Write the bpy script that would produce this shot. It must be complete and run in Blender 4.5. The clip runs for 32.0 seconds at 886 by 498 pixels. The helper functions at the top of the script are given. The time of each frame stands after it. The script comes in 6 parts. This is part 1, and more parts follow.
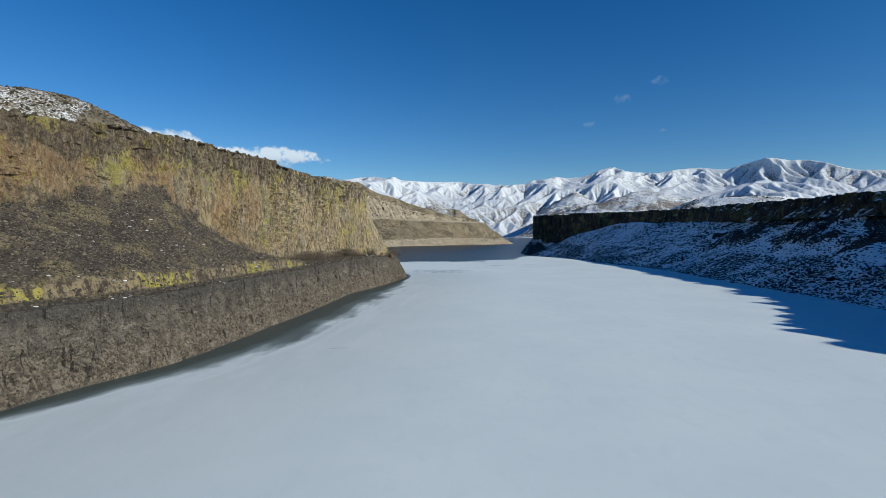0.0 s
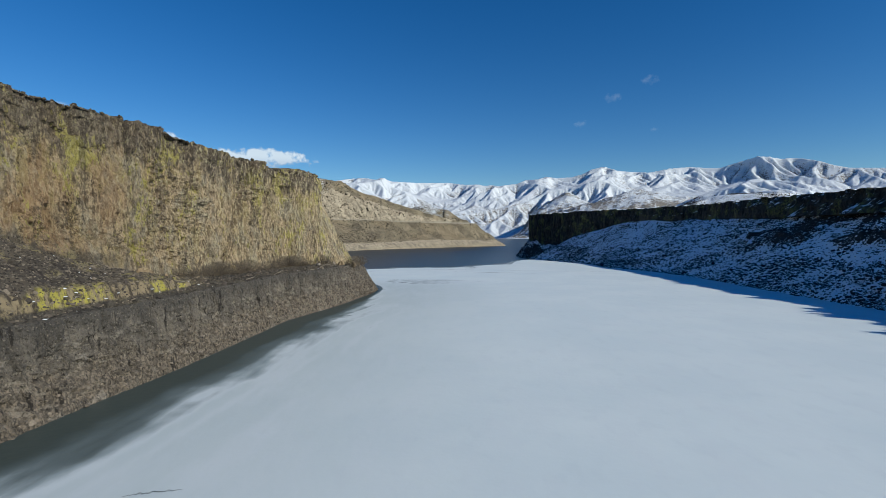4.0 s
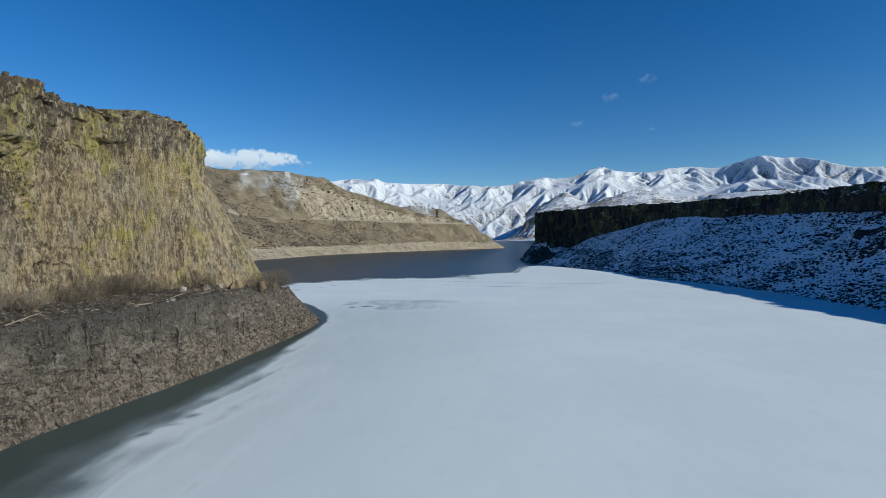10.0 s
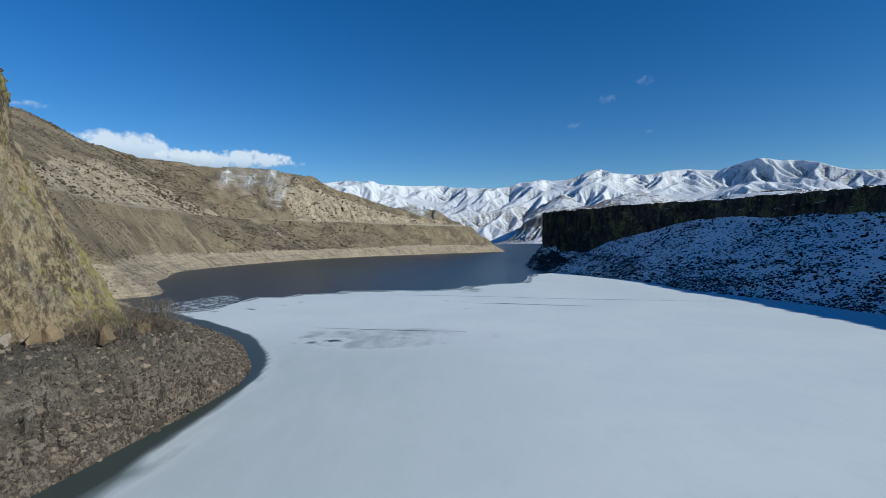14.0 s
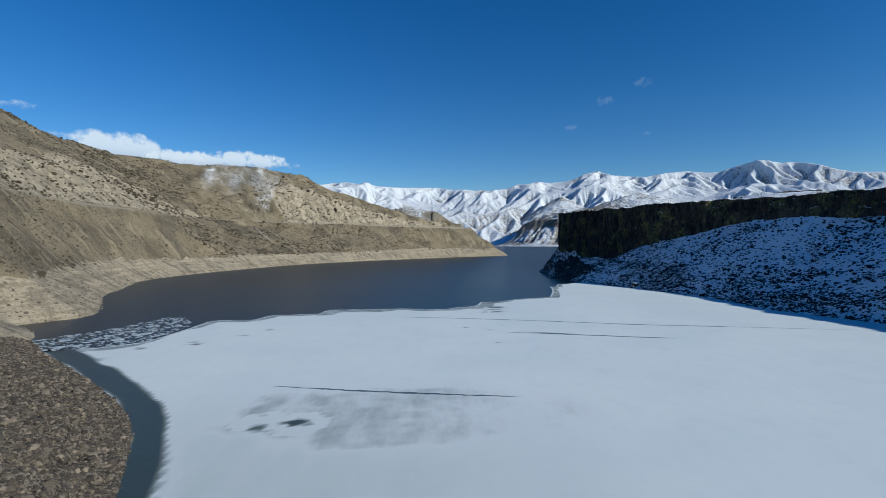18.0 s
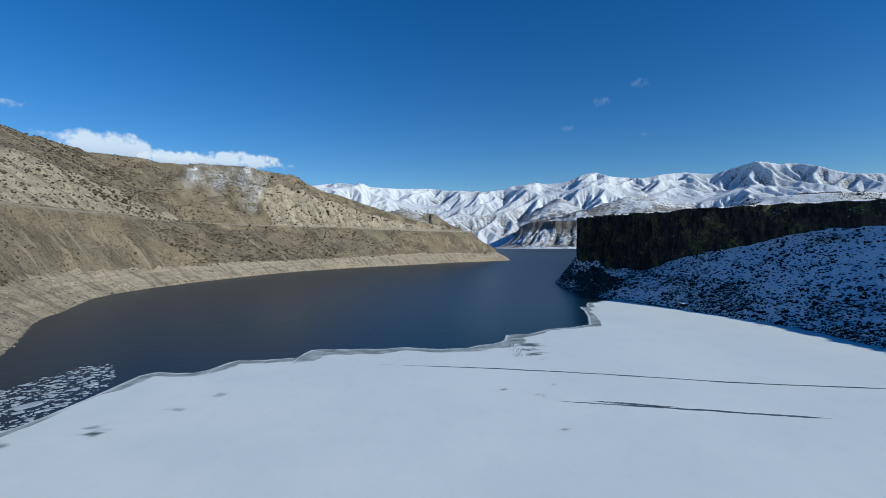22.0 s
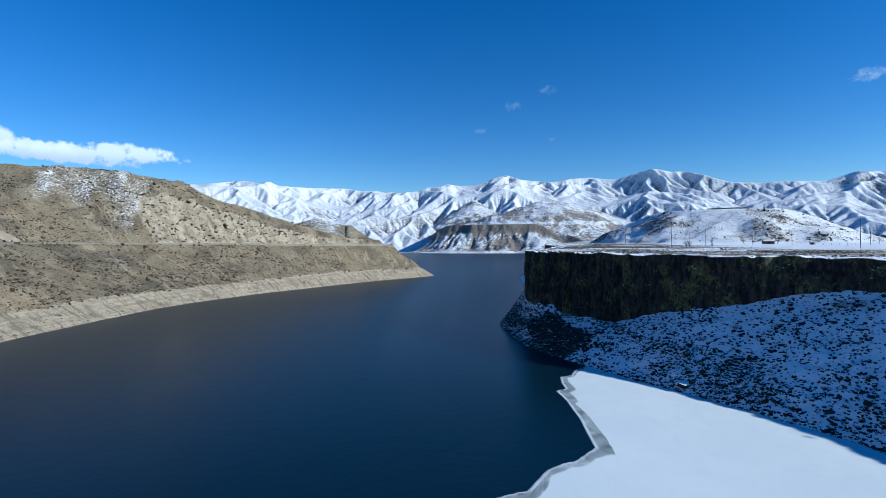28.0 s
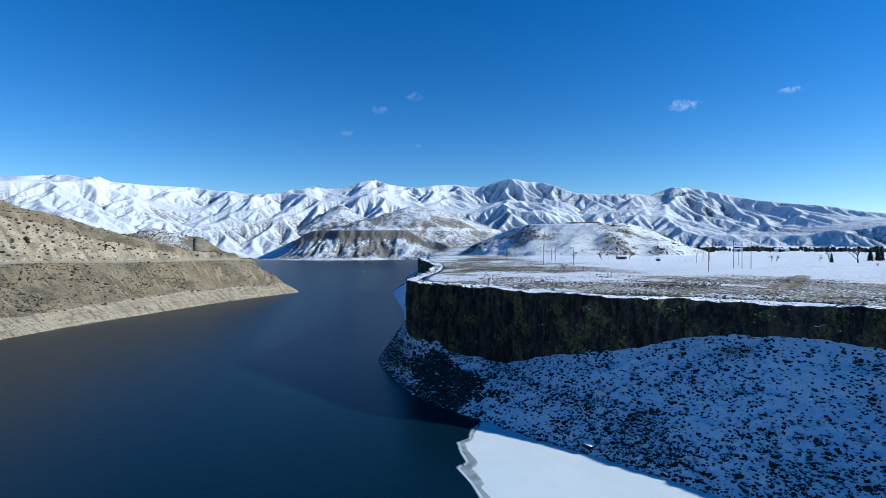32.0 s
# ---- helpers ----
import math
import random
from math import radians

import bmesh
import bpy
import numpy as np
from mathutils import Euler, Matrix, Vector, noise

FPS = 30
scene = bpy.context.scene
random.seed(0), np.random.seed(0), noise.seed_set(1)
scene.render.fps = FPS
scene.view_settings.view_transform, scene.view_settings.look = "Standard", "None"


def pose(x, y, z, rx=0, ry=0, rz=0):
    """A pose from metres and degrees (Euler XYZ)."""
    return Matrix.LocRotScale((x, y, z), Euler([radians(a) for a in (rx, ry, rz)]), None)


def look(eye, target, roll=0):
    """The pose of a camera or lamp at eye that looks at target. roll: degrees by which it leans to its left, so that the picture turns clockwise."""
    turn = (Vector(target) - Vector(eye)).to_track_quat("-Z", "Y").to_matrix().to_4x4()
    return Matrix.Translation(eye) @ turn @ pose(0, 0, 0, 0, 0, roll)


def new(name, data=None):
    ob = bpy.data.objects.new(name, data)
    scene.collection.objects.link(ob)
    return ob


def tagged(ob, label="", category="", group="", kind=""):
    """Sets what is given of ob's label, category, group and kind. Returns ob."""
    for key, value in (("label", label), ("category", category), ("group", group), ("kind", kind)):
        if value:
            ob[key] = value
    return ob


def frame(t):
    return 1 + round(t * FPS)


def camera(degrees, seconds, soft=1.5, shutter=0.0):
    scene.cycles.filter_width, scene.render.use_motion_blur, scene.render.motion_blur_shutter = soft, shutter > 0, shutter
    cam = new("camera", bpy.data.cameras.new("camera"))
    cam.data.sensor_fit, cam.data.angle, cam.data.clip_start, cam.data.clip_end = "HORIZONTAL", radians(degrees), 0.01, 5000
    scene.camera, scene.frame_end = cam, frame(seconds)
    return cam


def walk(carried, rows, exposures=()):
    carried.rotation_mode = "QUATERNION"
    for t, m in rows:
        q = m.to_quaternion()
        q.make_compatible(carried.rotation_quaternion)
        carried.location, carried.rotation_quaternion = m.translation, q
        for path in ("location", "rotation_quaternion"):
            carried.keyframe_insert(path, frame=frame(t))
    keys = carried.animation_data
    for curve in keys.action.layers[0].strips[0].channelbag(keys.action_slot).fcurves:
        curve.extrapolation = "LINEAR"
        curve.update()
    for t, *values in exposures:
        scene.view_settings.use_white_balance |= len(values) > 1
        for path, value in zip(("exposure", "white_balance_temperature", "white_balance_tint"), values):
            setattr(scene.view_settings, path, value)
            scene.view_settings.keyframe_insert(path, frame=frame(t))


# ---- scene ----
cam = camera(83.64, 32.0, 0.55)
# seconds, eye x y z, tilt, roll, heading
PATH = [
    (0, 0.00, -0.00, 24.95, 88.050, -0.188, -0.000),
    (1, 0.27, 14.45, 24.98, 88.093, -0.068, -0.196),
    (2, 1.16, 29.09, 24.91, 88.157, 0.064, -0.510),
    (3, 2.86, 43.74, 24.77, 88.213, 0.182, -0.796),
    (4, 5.11, 58.22, 24.67, 88.243, 0.268, -1.000),
    (5, 7.49, 72.58, 24.55, 88.241, 0.321, -1.121),
    (6, 9.52, 86.93, 24.33, 88.195, 0.359, -1.220),
    (7, 10.73, 101.22, 24.09, 88.202, 0.399, -1.222),
    (8, 11.11, 115.18, 23.90, 88.252, 0.438, -1.307),
    (9, 11.00, 128.68, 23.81, 88.358, 0.473, -1.418),
    (10, 10.89, 141.80, 23.68, 88.480, 0.483, -1.489),
    (11, 11.05, 154.79, 23.45, 88.567, 0.456, -1.615),
    (12, 11.16, 167.60, 23.52, 88.677, 0.454, -1.687),
    (13, 11.14, 180.28, 23.72, 88.732, 0.441, -1.849),
    (14, 11.08, 193.05, 23.89, 88.774, 0.390, -2.012),
    (15, 10.53, 205.66, 24.18, 88.837, 0.362, -2.153),
    (16, 9.39, 217.95, 24.55, 88.929, 0.361, -2.265),
    (17, 7.91, 229.92, 24.77, 89.010, 0.364, -2.363),
    (18, 6.41, 241.56, 24.78, 89.059, 0.348, -2.524),
    (19, 5.07, 252.91, 24.93, 89.096, 0.320, -2.686),
    (20, 3.82, 263.90, 25.58, 89.092, 0.307, -2.795),
    (21, 2.76, 274.54, 27.11, 89.125, 0.306, -2.945),
    (22, 1.82, 284.86, 29.52, 89.168, 0.329, -3.112),
    (23, 0.65, 294.93, 32.62, 89.196, 0.378, -3.223),
    (24, -0.66, 304.92, 36.29, 89.210, 0.407, -3.397),
    (25, -1.62, 314.90, 40.23, 89.148, 0.400, -3.628),
    (26, -2.11, 324.98, 44.32, 89.072, 0.369, -5.572),
    (26.5, -2.21, 330.09, 46.36, 89.033, 0.356, -7.275),
    (27, -2.22, 335.25, 48.37, 88.993, 0.351, -9.383),
    (27.5, -2.14, 340.45, 50.34, 88.964, 0.355, -11.117),
    (28, -1.95, 345.62, 52.29, 88.955, 0.360, -13.145),
    (28.5, -1.65, 350.64, 54.19, 88.964, 0.368, -15.296),
    (29, -1.27, 355.42, 56.04, 89.000, 0.367, -16.863),
    (29.5, -0.82, 359.83, 57.81, 89.045, 0.358, -18.274),
    (30, -0.29, 363.85, 59.53, 89.103, 0.333, -20.223),
    (30.5, 0.29, 367.48, 61.20, 89.150, 0.298, -22.429),
    (31, 0.90, 370.80, 62.85, 89.184, 0.256, -24.678),
    (31.5, 1.54, 373.92, 64.51, 89.212, 0.206, -26.916),
    (32, 2.17, 376.94, 66.17, 89.215, 0.161, -28.498),
]
walk(cam, [(t, pose(x, y, z, tilt, roll, turn)) for t, x, y, z, tilt, roll, turn in PATH],
     [(0, 0.17, 6400, 2), (13, 0.17, 6180, 2), (23, 0.18, 5980, 2), (27, 0.43, 5540, 2), (32, 0.54, 5650, 2)])

# ---- light ----
SUN_EL, SUN_AZ = radians(25.8), radians(121.0)   # azimuth clockwise from +y
sun_way = Vector((math.sin(SUN_AZ) * math.cos(SUN_EL), math.cos(SUN_AZ) * math.cos(SUN_EL), math.sin(SUN_EL)))
world = bpy.data.worlds.new("world")
scene.world = world
world.use_nodes = True
wn = world.node_tree.nodes
sky = wn.new("ShaderNodeTexSky")
sky.sky_type, sky.sun_disc = "NISHITA", False
sky.sun_elevation, sky.sun_rotation = SUN_EL, SUN_AZ
sky.altitude, sky.air_density, sky.dust_density, sky.ozone_density = 700, 1.0, 0.0, 4.0
deep = wn.new("ShaderNodeHueSaturation")
deep.inputs["Hue"].default_value, deep.inputs["Saturation"].default_value = 0.509, 1.30
world.node_tree.links.new(sky.outputs[0], deep.inputs["Color"])
world.node_tree.links.new(deep.outputs[0], wn["Background"].inputs[0])
wn["Background"].inputs[1].default_value = 0.086
lamp = bpy.data.lights.new("sun", "SUN")
lamp.energy, lamp.angle, lamp.color = 4.05, radians(0.53), (1.0, 0.94, 0.85)
sun = new("sun", lamp)
sun.matrix_world = look(sun_way * 500, (0, 0, 0))


# ---- noise on arrays ----
def hash2(i, j, seed):
    v = np.sin(i * 127.1 + j * 311.7 + seed * 74.7) * 43758.5453
    return v - np.floor(v)


def vnoise(x, y, seed=0):
    """Smooth noise, -1 to 1."""
    i, j = np.floor(x), np.floor(y)
    u, v = x - i, y - j
    u, v = u * u * (3 - 2 * u), v * v * (3 - 2 * v)
    a, b = hash2(i, j, seed), hash2(i + 1, j, seed)
    c, d = hash2(i, j + 1, seed), hash2(i + 1, j + 1, seed)
    return 2 * (a + (b - a) * u + (c - a) * v + (a - b - c + d) * u * v) - 1


def fbm(x, y, size, octaves=4, seed=0, gain=0.5):
    out, amp, f = 0, 1.0, 1.0 / size
    for k in range(octaves):
        c, s = math.cos(k * 0.9), math.sin(k * 0.9)
        out = out + amp * vnoise((x * c - y * s) * f, (x * s + y * c) * f, seed + k * 13)
        amp, f = amp * gain, f * 2.03
    return out


def ridged(x, y, size, octaves=4, seed=0, gain=0.5):
    """Sharp crests, 0 to about 1."""
    out, amp, f, total = 0, 1.0, 1.0 / size, 0
    for k in range(octaves):
        c, s = math.cos(k * 0.7 + 0.3), math.sin(k * 0.7 + 0.3)
        out = out + amp * (1 - np.abs(vnoise((x * c - y * s) * f, (x * s + y * c) * f, seed + k * 7)))
        total, amp, f = total + amp, amp * gain, f * 2.1
    return out / total


def ease(a, b, v):
    u = np.clip((v - a) / (b - a), 0, 1)
    return u * u * (3 - 2 * u)


# ---- mesh helpers ----
def grid_faces(rows, cols):
    i = np.arange(rows - 1)[:, None] * cols + np.arange(cols - 1)[None, :]
    return np.stack([i, i + 1, i + cols + 1, i + cols], -1).reshape(-1, 4)


def mesh_of(name, verts, faces, mat, smooth=False, **attributes):
    me = bpy.data.meshes.new(name)
    verts, faces = np.asarray(verts, dtype=np.float32).reshape(-1, 3), np.asarray(faces, dtype=np.int32)
    k = faces.shape[1]
    me.vertices.add(len(verts))
    me.vertices.foreach_set("co", verts.ravel())
    me.loops.add(faces.size)
    me.loops.foreach_set("vertex_index", faces.ravel())
    me.polygons.add(len(faces))
    me.polygons.foreach_set("loop_start", np.arange(len(faces), dtype=np.int32) * k)
    me.polygons.foreach_set("use_smooth", np.full(len(faces), smooth))
    for key, values in attributes.items():
        me.attributes.new(key, "FLOAT", "POINT").data.foreach_set("value", np.asarray(values, dtype=np.float32).ravel())
    me.update(calc_edges=True)
    me.materials.append(mat)
    return me


def thing(name, label, category, at=(0, 0, 0), kind="", group=""):
    ob = new(name)
    ob.location = at
    return tagged(ob, label, category, group, kind)


def part(name, me, parent, label="", at=None):
    """One mesh as a part; its vertices are in the world unless a place is given."""
    ob = new(name, me)
    ob.parent = parent
    base = Vector(parent.location)
    if parent.parent:
        base = base + Vector(parent.parent.location)
    ob.location = (Vector(at) if at is not None else Vector((0, 0, 0))) - base
    if label:
        ob["label"] = label
    return ob


# ---- materials ----
class Nodes:
    """A node material with a few shorthands."""

    def __init__(self, name, rough=0.9, spec=0.3):
        self.mat = bpy.data.materials.new(name)
        self.mat.use_nodes = True
        self.t = self.mat.node_tree
        self.bsdf = self.t.nodes["Principled BSDF"]
        self.bsdf.inputs["Roughness"].default_value = rough
        self.bsdf.inputs["Specular IOR Level"].default_value = spec
        self.geo = self.t.nodes.new("ShaderNodeNewGeometry")

    def put(self, value, socket):
        if isinstance(value, bpy.types.NodeSocket):
            self.t.links.new(value, socket)
        elif isinstance(value, tuple):
            socket.default_value = (*value, 1.0) if len(value) == 3 and socket.type == "RGBA" else value
        else:
            socket.default_value = value

    def math(self, op, a, b=0.5, clamp=False):
        n = self.t.nodes.new("ShaderNodeMath")
        n.operation, n.use_clamp = op, clamp
        self.put(a, n.inputs[0])
        self.put(b, n.inputs[1])
        return n.outputs[0]

    def mix(self, f, a, b):
        n = self.t.nodes.new("ShaderNodeMix")
        n.data_type = "RGBA"
        self.put(f, n.inputs[0])
        self.put(a, n.inputs[6])
        self.put(b, n.inputs[7])
        return n.outputs[2]

    def at(self, scale=(1, 1, 1), offset=(0, 0, 0)):
        n = self.t.nodes.new("ShaderNodeMapping")
        n.inputs["Scale"].default_value, n.inputs["Location"].default_value = scale, offset
        self.t.links.new(self.geo.outputs["Position"], n.inputs[0])
        return n.outputs[0]

    def noise(self, size, detail=4, where=None, rough=0.55, distort=0.0):
        n = self.t.nodes.new("ShaderNodeTexNoise")
        n.inputs["Scale"].default_value, n.inputs["Detail"].default_value = 1.0 / size, detail
        n.inputs["Roughness"].default_value, n.inputs["Distortion"].default_value = rough, distort
        self.t.links.new(where or self.at(), n.inputs["Vector"])
        return n.outputs[0]

    def cells(self, size, where=None, feature="F1", out="Distance"):
        n = self.t.nodes.new("ShaderNodeTexVoronoi")
        n.feature = feature
        n.inputs["Scale"].default_value = 1.0 / size
        self.t.links.new(where or self.at(), n.inputs["Vector"])
        return n.outputs[out]

    def step(self, v, a, b):
        n = self.t.nodes.new("ShaderNodeMapRange")
        n.interpolation_type = "SMOOTHSTEP"
        self.put(v, n.inputs[0])
        self.put(a, n.inputs[1])
        self.put(b, n.inputs[2])
        return n.outputs[0]

    def attr(self, name):
        n = self.t.nodes.new("ShaderNodeAttribute")
        n.attribute_name = name
        return n.outputs["Fac"]

    def up(self):
        n = self.t.nodes.new("ShaderNodeSeparateXYZ")
        self.t.links.new(self.geo.outputs["Normal"], n.inputs[0])
        return n.outputs[2]

    def height(self):
        n = self.t.nodes.new("ShaderNodeSeparateXYZ")
        self.t.links.new(self.geo.outputs["Position"], n.inputs[0])
        return n.outputs[2]

    def chance(self, own=False):
        if own:
            return self.t.nodes.new("ShaderNodeObjectInfo").outputs["Random"]
        return self.geo.outputs["Random Per Island"]

    def bump(self, h, metres, strength=1.0):
        n = self.t.nodes.new("ShaderNodeBump")
        n.inputs["Distance"].default_value, n.inputs["Strength"].default_value = metres, strength
        self.put(h, n.inputs["Height"])
        self.t.links.new(n.outputs[0], self.bsdf.inputs["Normal"])

    def done(self, colour, rough=None):
        self.put(colour, self.bsdf.inputs["Base Color"])
        if rough is not None:
            self.put(rough, self.bsdf.inputs["Roughness"])
        return self.mat


SNOW = (0.93, 0.94, 0.95)


def place_of(n):
    p = n.t.nodes.new("ShaderNodeSeparateXYZ")
    n.t.links.new(n.geo.outputs["Position"], p.inputs[0])
    return p.outputs


def warped(n, size, amount, where=None):
    """Positions pushed about by noise, for uneven cells."""
    jig = n.t.nodes.new("ShaderNodeTexNoise")
    jig.inputs["Scale"].default_value, jig.inputs["Detail"].default_value = 1.0 / size, 3
    n.t.links.new(n.at(), jig.inputs["Vector"])
    by = n.t.nodes.new("ShaderNodeVectorMath")
    by.operation = "SCALE"
    by.inputs["Scale"].default_value = amount
    n.t.links.new(jig.outputs["Color"], by.inputs[0])
    add = n.t.nodes.new("ShaderNodeVectorMath")
    add.operation = "ADD"
    n.t.links.new(where or n.at(), add.inputs[0])
    n.t.links.new(by.outputs[0], add.inputs[1])
    return add.outputs[0]


def scree_colour(n):
    """Dark brown stones with dry grass and pale chips between them."""
    base = n.mix(n.step(n.noise(10.0, 5, None, 0.62), 0.40, 0.62), (0.056, 0.046, 0.038), (0.100, 0.081, 0.060))
    stone = n.cells(0.30, warped(n, 0.5, 0.4), "F1", "Color")
    tone = n.t.nodes.new("ShaderNodeSeparateColor")
    n.t.links.new(stone, tone.inputs[0])
    base = n.mix(n.step(tone.outputs[0], 0.45, 0.05), base, (0.026, 0.021, 0.017))
    base = n.mix(n.math("MULTIPLY", n.step(tone.outputs[1], 0.76, 0.98), 0.6), base, (0.24, 0.205, 0.155))
    grass = n.math("MULTIPLY", n.step(n.noise(6.0, 5, n.at((1, 1, 0.5), (8, 1, 3)), 0.65), 0.50, 0.62), n.step(n.noise(0.35, 3, n.at((1, 1, 0.4)), 0.7), 0.40, 0.56))
    return n.mix(n.math("MULTIPLY", grass, 0.7), base, (0.26, 0.215, 0.105)), tone.outputs[2]


def make_cliff_material():
    """Sunlit basalt wall: tan and grey ribs, orange stains, yellow lichen, a dark blocky cap."""
    n = Nodes("basalt_lichen")
    y, z = place_of(n)[1], place_of(n)[2]
    tall, tall2 = n.at((1.0, 1.0, 0.13)), n.at((1.0, 1.0, 0.33))
    base = n.mix(n.step(n.noise(0.9, 6, n.at((1, 1, 0.34)), 0.72), 0.42, 0.58), (0.165, 0.124, 0.080), (0.42, 0.322, 0.198))
    north = n.step(n.math("ADD", y, n.math("MULTIPLY", n.noise(12.0, 4), 60.0)), 195.0, 235.0)
    pale = n.step(n.noise(6.0, 6, n.at((1, 1, 0.6), (31, 7, 3)), 0.66), 0.47, 0.58)
    base = n.mix(n.math("MULTIPLY", pale, 0.60), base, n.mix(n.step(n.noise(0.55, 6, tall2, 0.74), 0.42, 0.58), (0.155, 0.138, 0.105), (0.36, 0.325, 0.245)))
    # iron stain on the southern half, strongest high up
    south = n.math("MULTIPLY", n.step(y, 215.0, 130.0), n.step(n.noise(9.0, 6, tall2, 0.64), 0.44, 0.57))
    base = n.mix(n.math("MULTIPLY", south, 0.62), base, n.mix(n.noise(1.2, 5, tall), (0.19, 0.105, 0.05), (0.36, 0.21, 0.10)))
    # lichen: ochre veils, then bright yellow patches that run down from the cap
    veil = n.step(n.noise(4.5, 7, n.at((1, 1, 0.4), (5, 50, 9)), 0.70), 0.50, 0.62)
    base = n.mix(n.math("MULTIPLY", veil, 0.38), base, (0.33, 0.255, 0.095))
    high = n.math("ADD", n.math("MULTIPLY", n.step(z, 30.0, 38.0), 0.055), n.math("MULTIPLY", n.step(y, 226.0, 250.0), 0.085))
    field = n.math("ADD", n.noise(7.0, 4, n.at((1, 1, 0.6), (3, 2, 7)), 0.55), high)
    streak = n.noise(0.8, 7, n.at((1, 1, 0.40), (15, 20, 9)), 0.74)
    patch = n.step(n.math("ADD", n.math("MULTIPLY", field, 1.6), n.math("MULTIPLY", streak, 1.9)), 1.93, 2.10)
    base = n.mix(n.math("MULTIPLY", patch, 0.72), base, n.mix(n.noise(1.6, 5), (0.28, 0.245, 0.055), (0.42, 0.385, 0.075)))
    # dark cap rock and the streaks that hang from it
    hang = n.math("ADD", z, n.math("MULTIPLY", n.math("SUBTRACT", n.noise(3.2, 6, n.at((1, 1, 0.12)), 0.66), 0.5), 24.0))
    cap = n.math("MULTIPLY", n.step(hang, 40.0, 43.0), n.math("SUBTRACT", 0.85, n.math("MULTIPLY", patch, 0.7)))
    base = n.mix(cap, base, n.mix(n.step(n.noise(1.1, 6, None, 0.7), 0.40, 0.62), (0.050, 0.040, 0.031), (0.165, 0.130, 0.095)))
    stain = n.step(n.noise(5.0, 6, n.at((1, 1, 0.14), (2, 90, 4)), 0.66), 0.56, 0.63)
    base = n.mix(n.math("MULTIPLY", stain, 0.55), base, (0.062, 0.050, 0.040))
    # a dark brown band follows the gully that slants down from the cleft
    across = n.math("SUBTRACT", y, n.math("ADD", 217.2, n.math("MULTIPLY", n.math("SUBTRACT", z, 48.0), 0.53)))
    gully = n.step(n.math("ABSOLUTE", n.math("ADD", across, n.math("MULTIPLY", n.math("SUBTRACT", n.noise(1.6, 6, None, 0.7), 0.5), 5.0))), 1.9, 0.6)
    base = n.mix(n.math("MULTIPLY", gully, 0.75), base, n.mix(n.noise(0.5, 5), (0.045, 0.032, 0.022), (0.15, 0.105, 0.065)))
    # grain: dark ribs and holes paint in crevice shadow by noise; pale chips
    zone = n.math("MULTIPLY", n.math("SUBTRACT", n.noise(5.0, 4, n.at((1, 1, 0.5), (8, 8, 2))), 0.5), 0.45)
    rib = n.noise(0.60, 7, warped(n, 1.6, 0.9, n.at((1, 1, 0.30))), 0.72)
    base = n.mix(n.math("MULTIPLY", n.step(n.math("ADD", rib, zone), 0.455, 0.385), 0.62), base, (0.070, 0.054, 0.039))
    pale_ = n.math("MULTIPLY", n.step(rib, 0.52, 0.60), n.math("ADD", 0.30, n.math("MULTIPLY", north, 0.40)))
    base = n.mix(pale_, base, n.mix(n.step(n.noise(4.0, 5), 0.42, 0.58), (0.50, 0.385, 0.245), (0.50, 0.44, 0.27)))
    grain = n.noise(0.42, 7, n.at((1, 1, 0.75), (7, 3, 5)), 0.80)
    base = n.mix(n.math("MULTIPLY", n.step(n.math("ADD", grain, zone), 0.44, 0.36), 0.75), base, (0.046, 0.037, 0.028))
    base = n.mix(n.math("MULTIPLY", n.step(grain, 0.56, 0.64), 0.45), base, (0.52, 0.43, 0.27))
    # loose scree climbs unevenly onto the foot of the wall
    stones, relief = scree_colour(n)
    climb = n.math("ADD", n.attr("foot"), n.math("MULTIPLY", n.math("SUBTRACT", 0.5, n.noise(6.0, 7, None, 0.72)), 24.0))
    base = n.mix(n.math("MULTIPLY", n.step(climb, 4.0, 0.0), n.step(y, 172.0, 150.0)), base, stones)
    h = n.math("ADD", n.noise(0.7, 7, n.at((1, 1, 0.35)), 0.76), n.math("MULTIPLY", n.noise(0.28, 5, None, 0.72), 0.6))
    n.bump(h, 0.75)
    return n.done(base, 0.93)


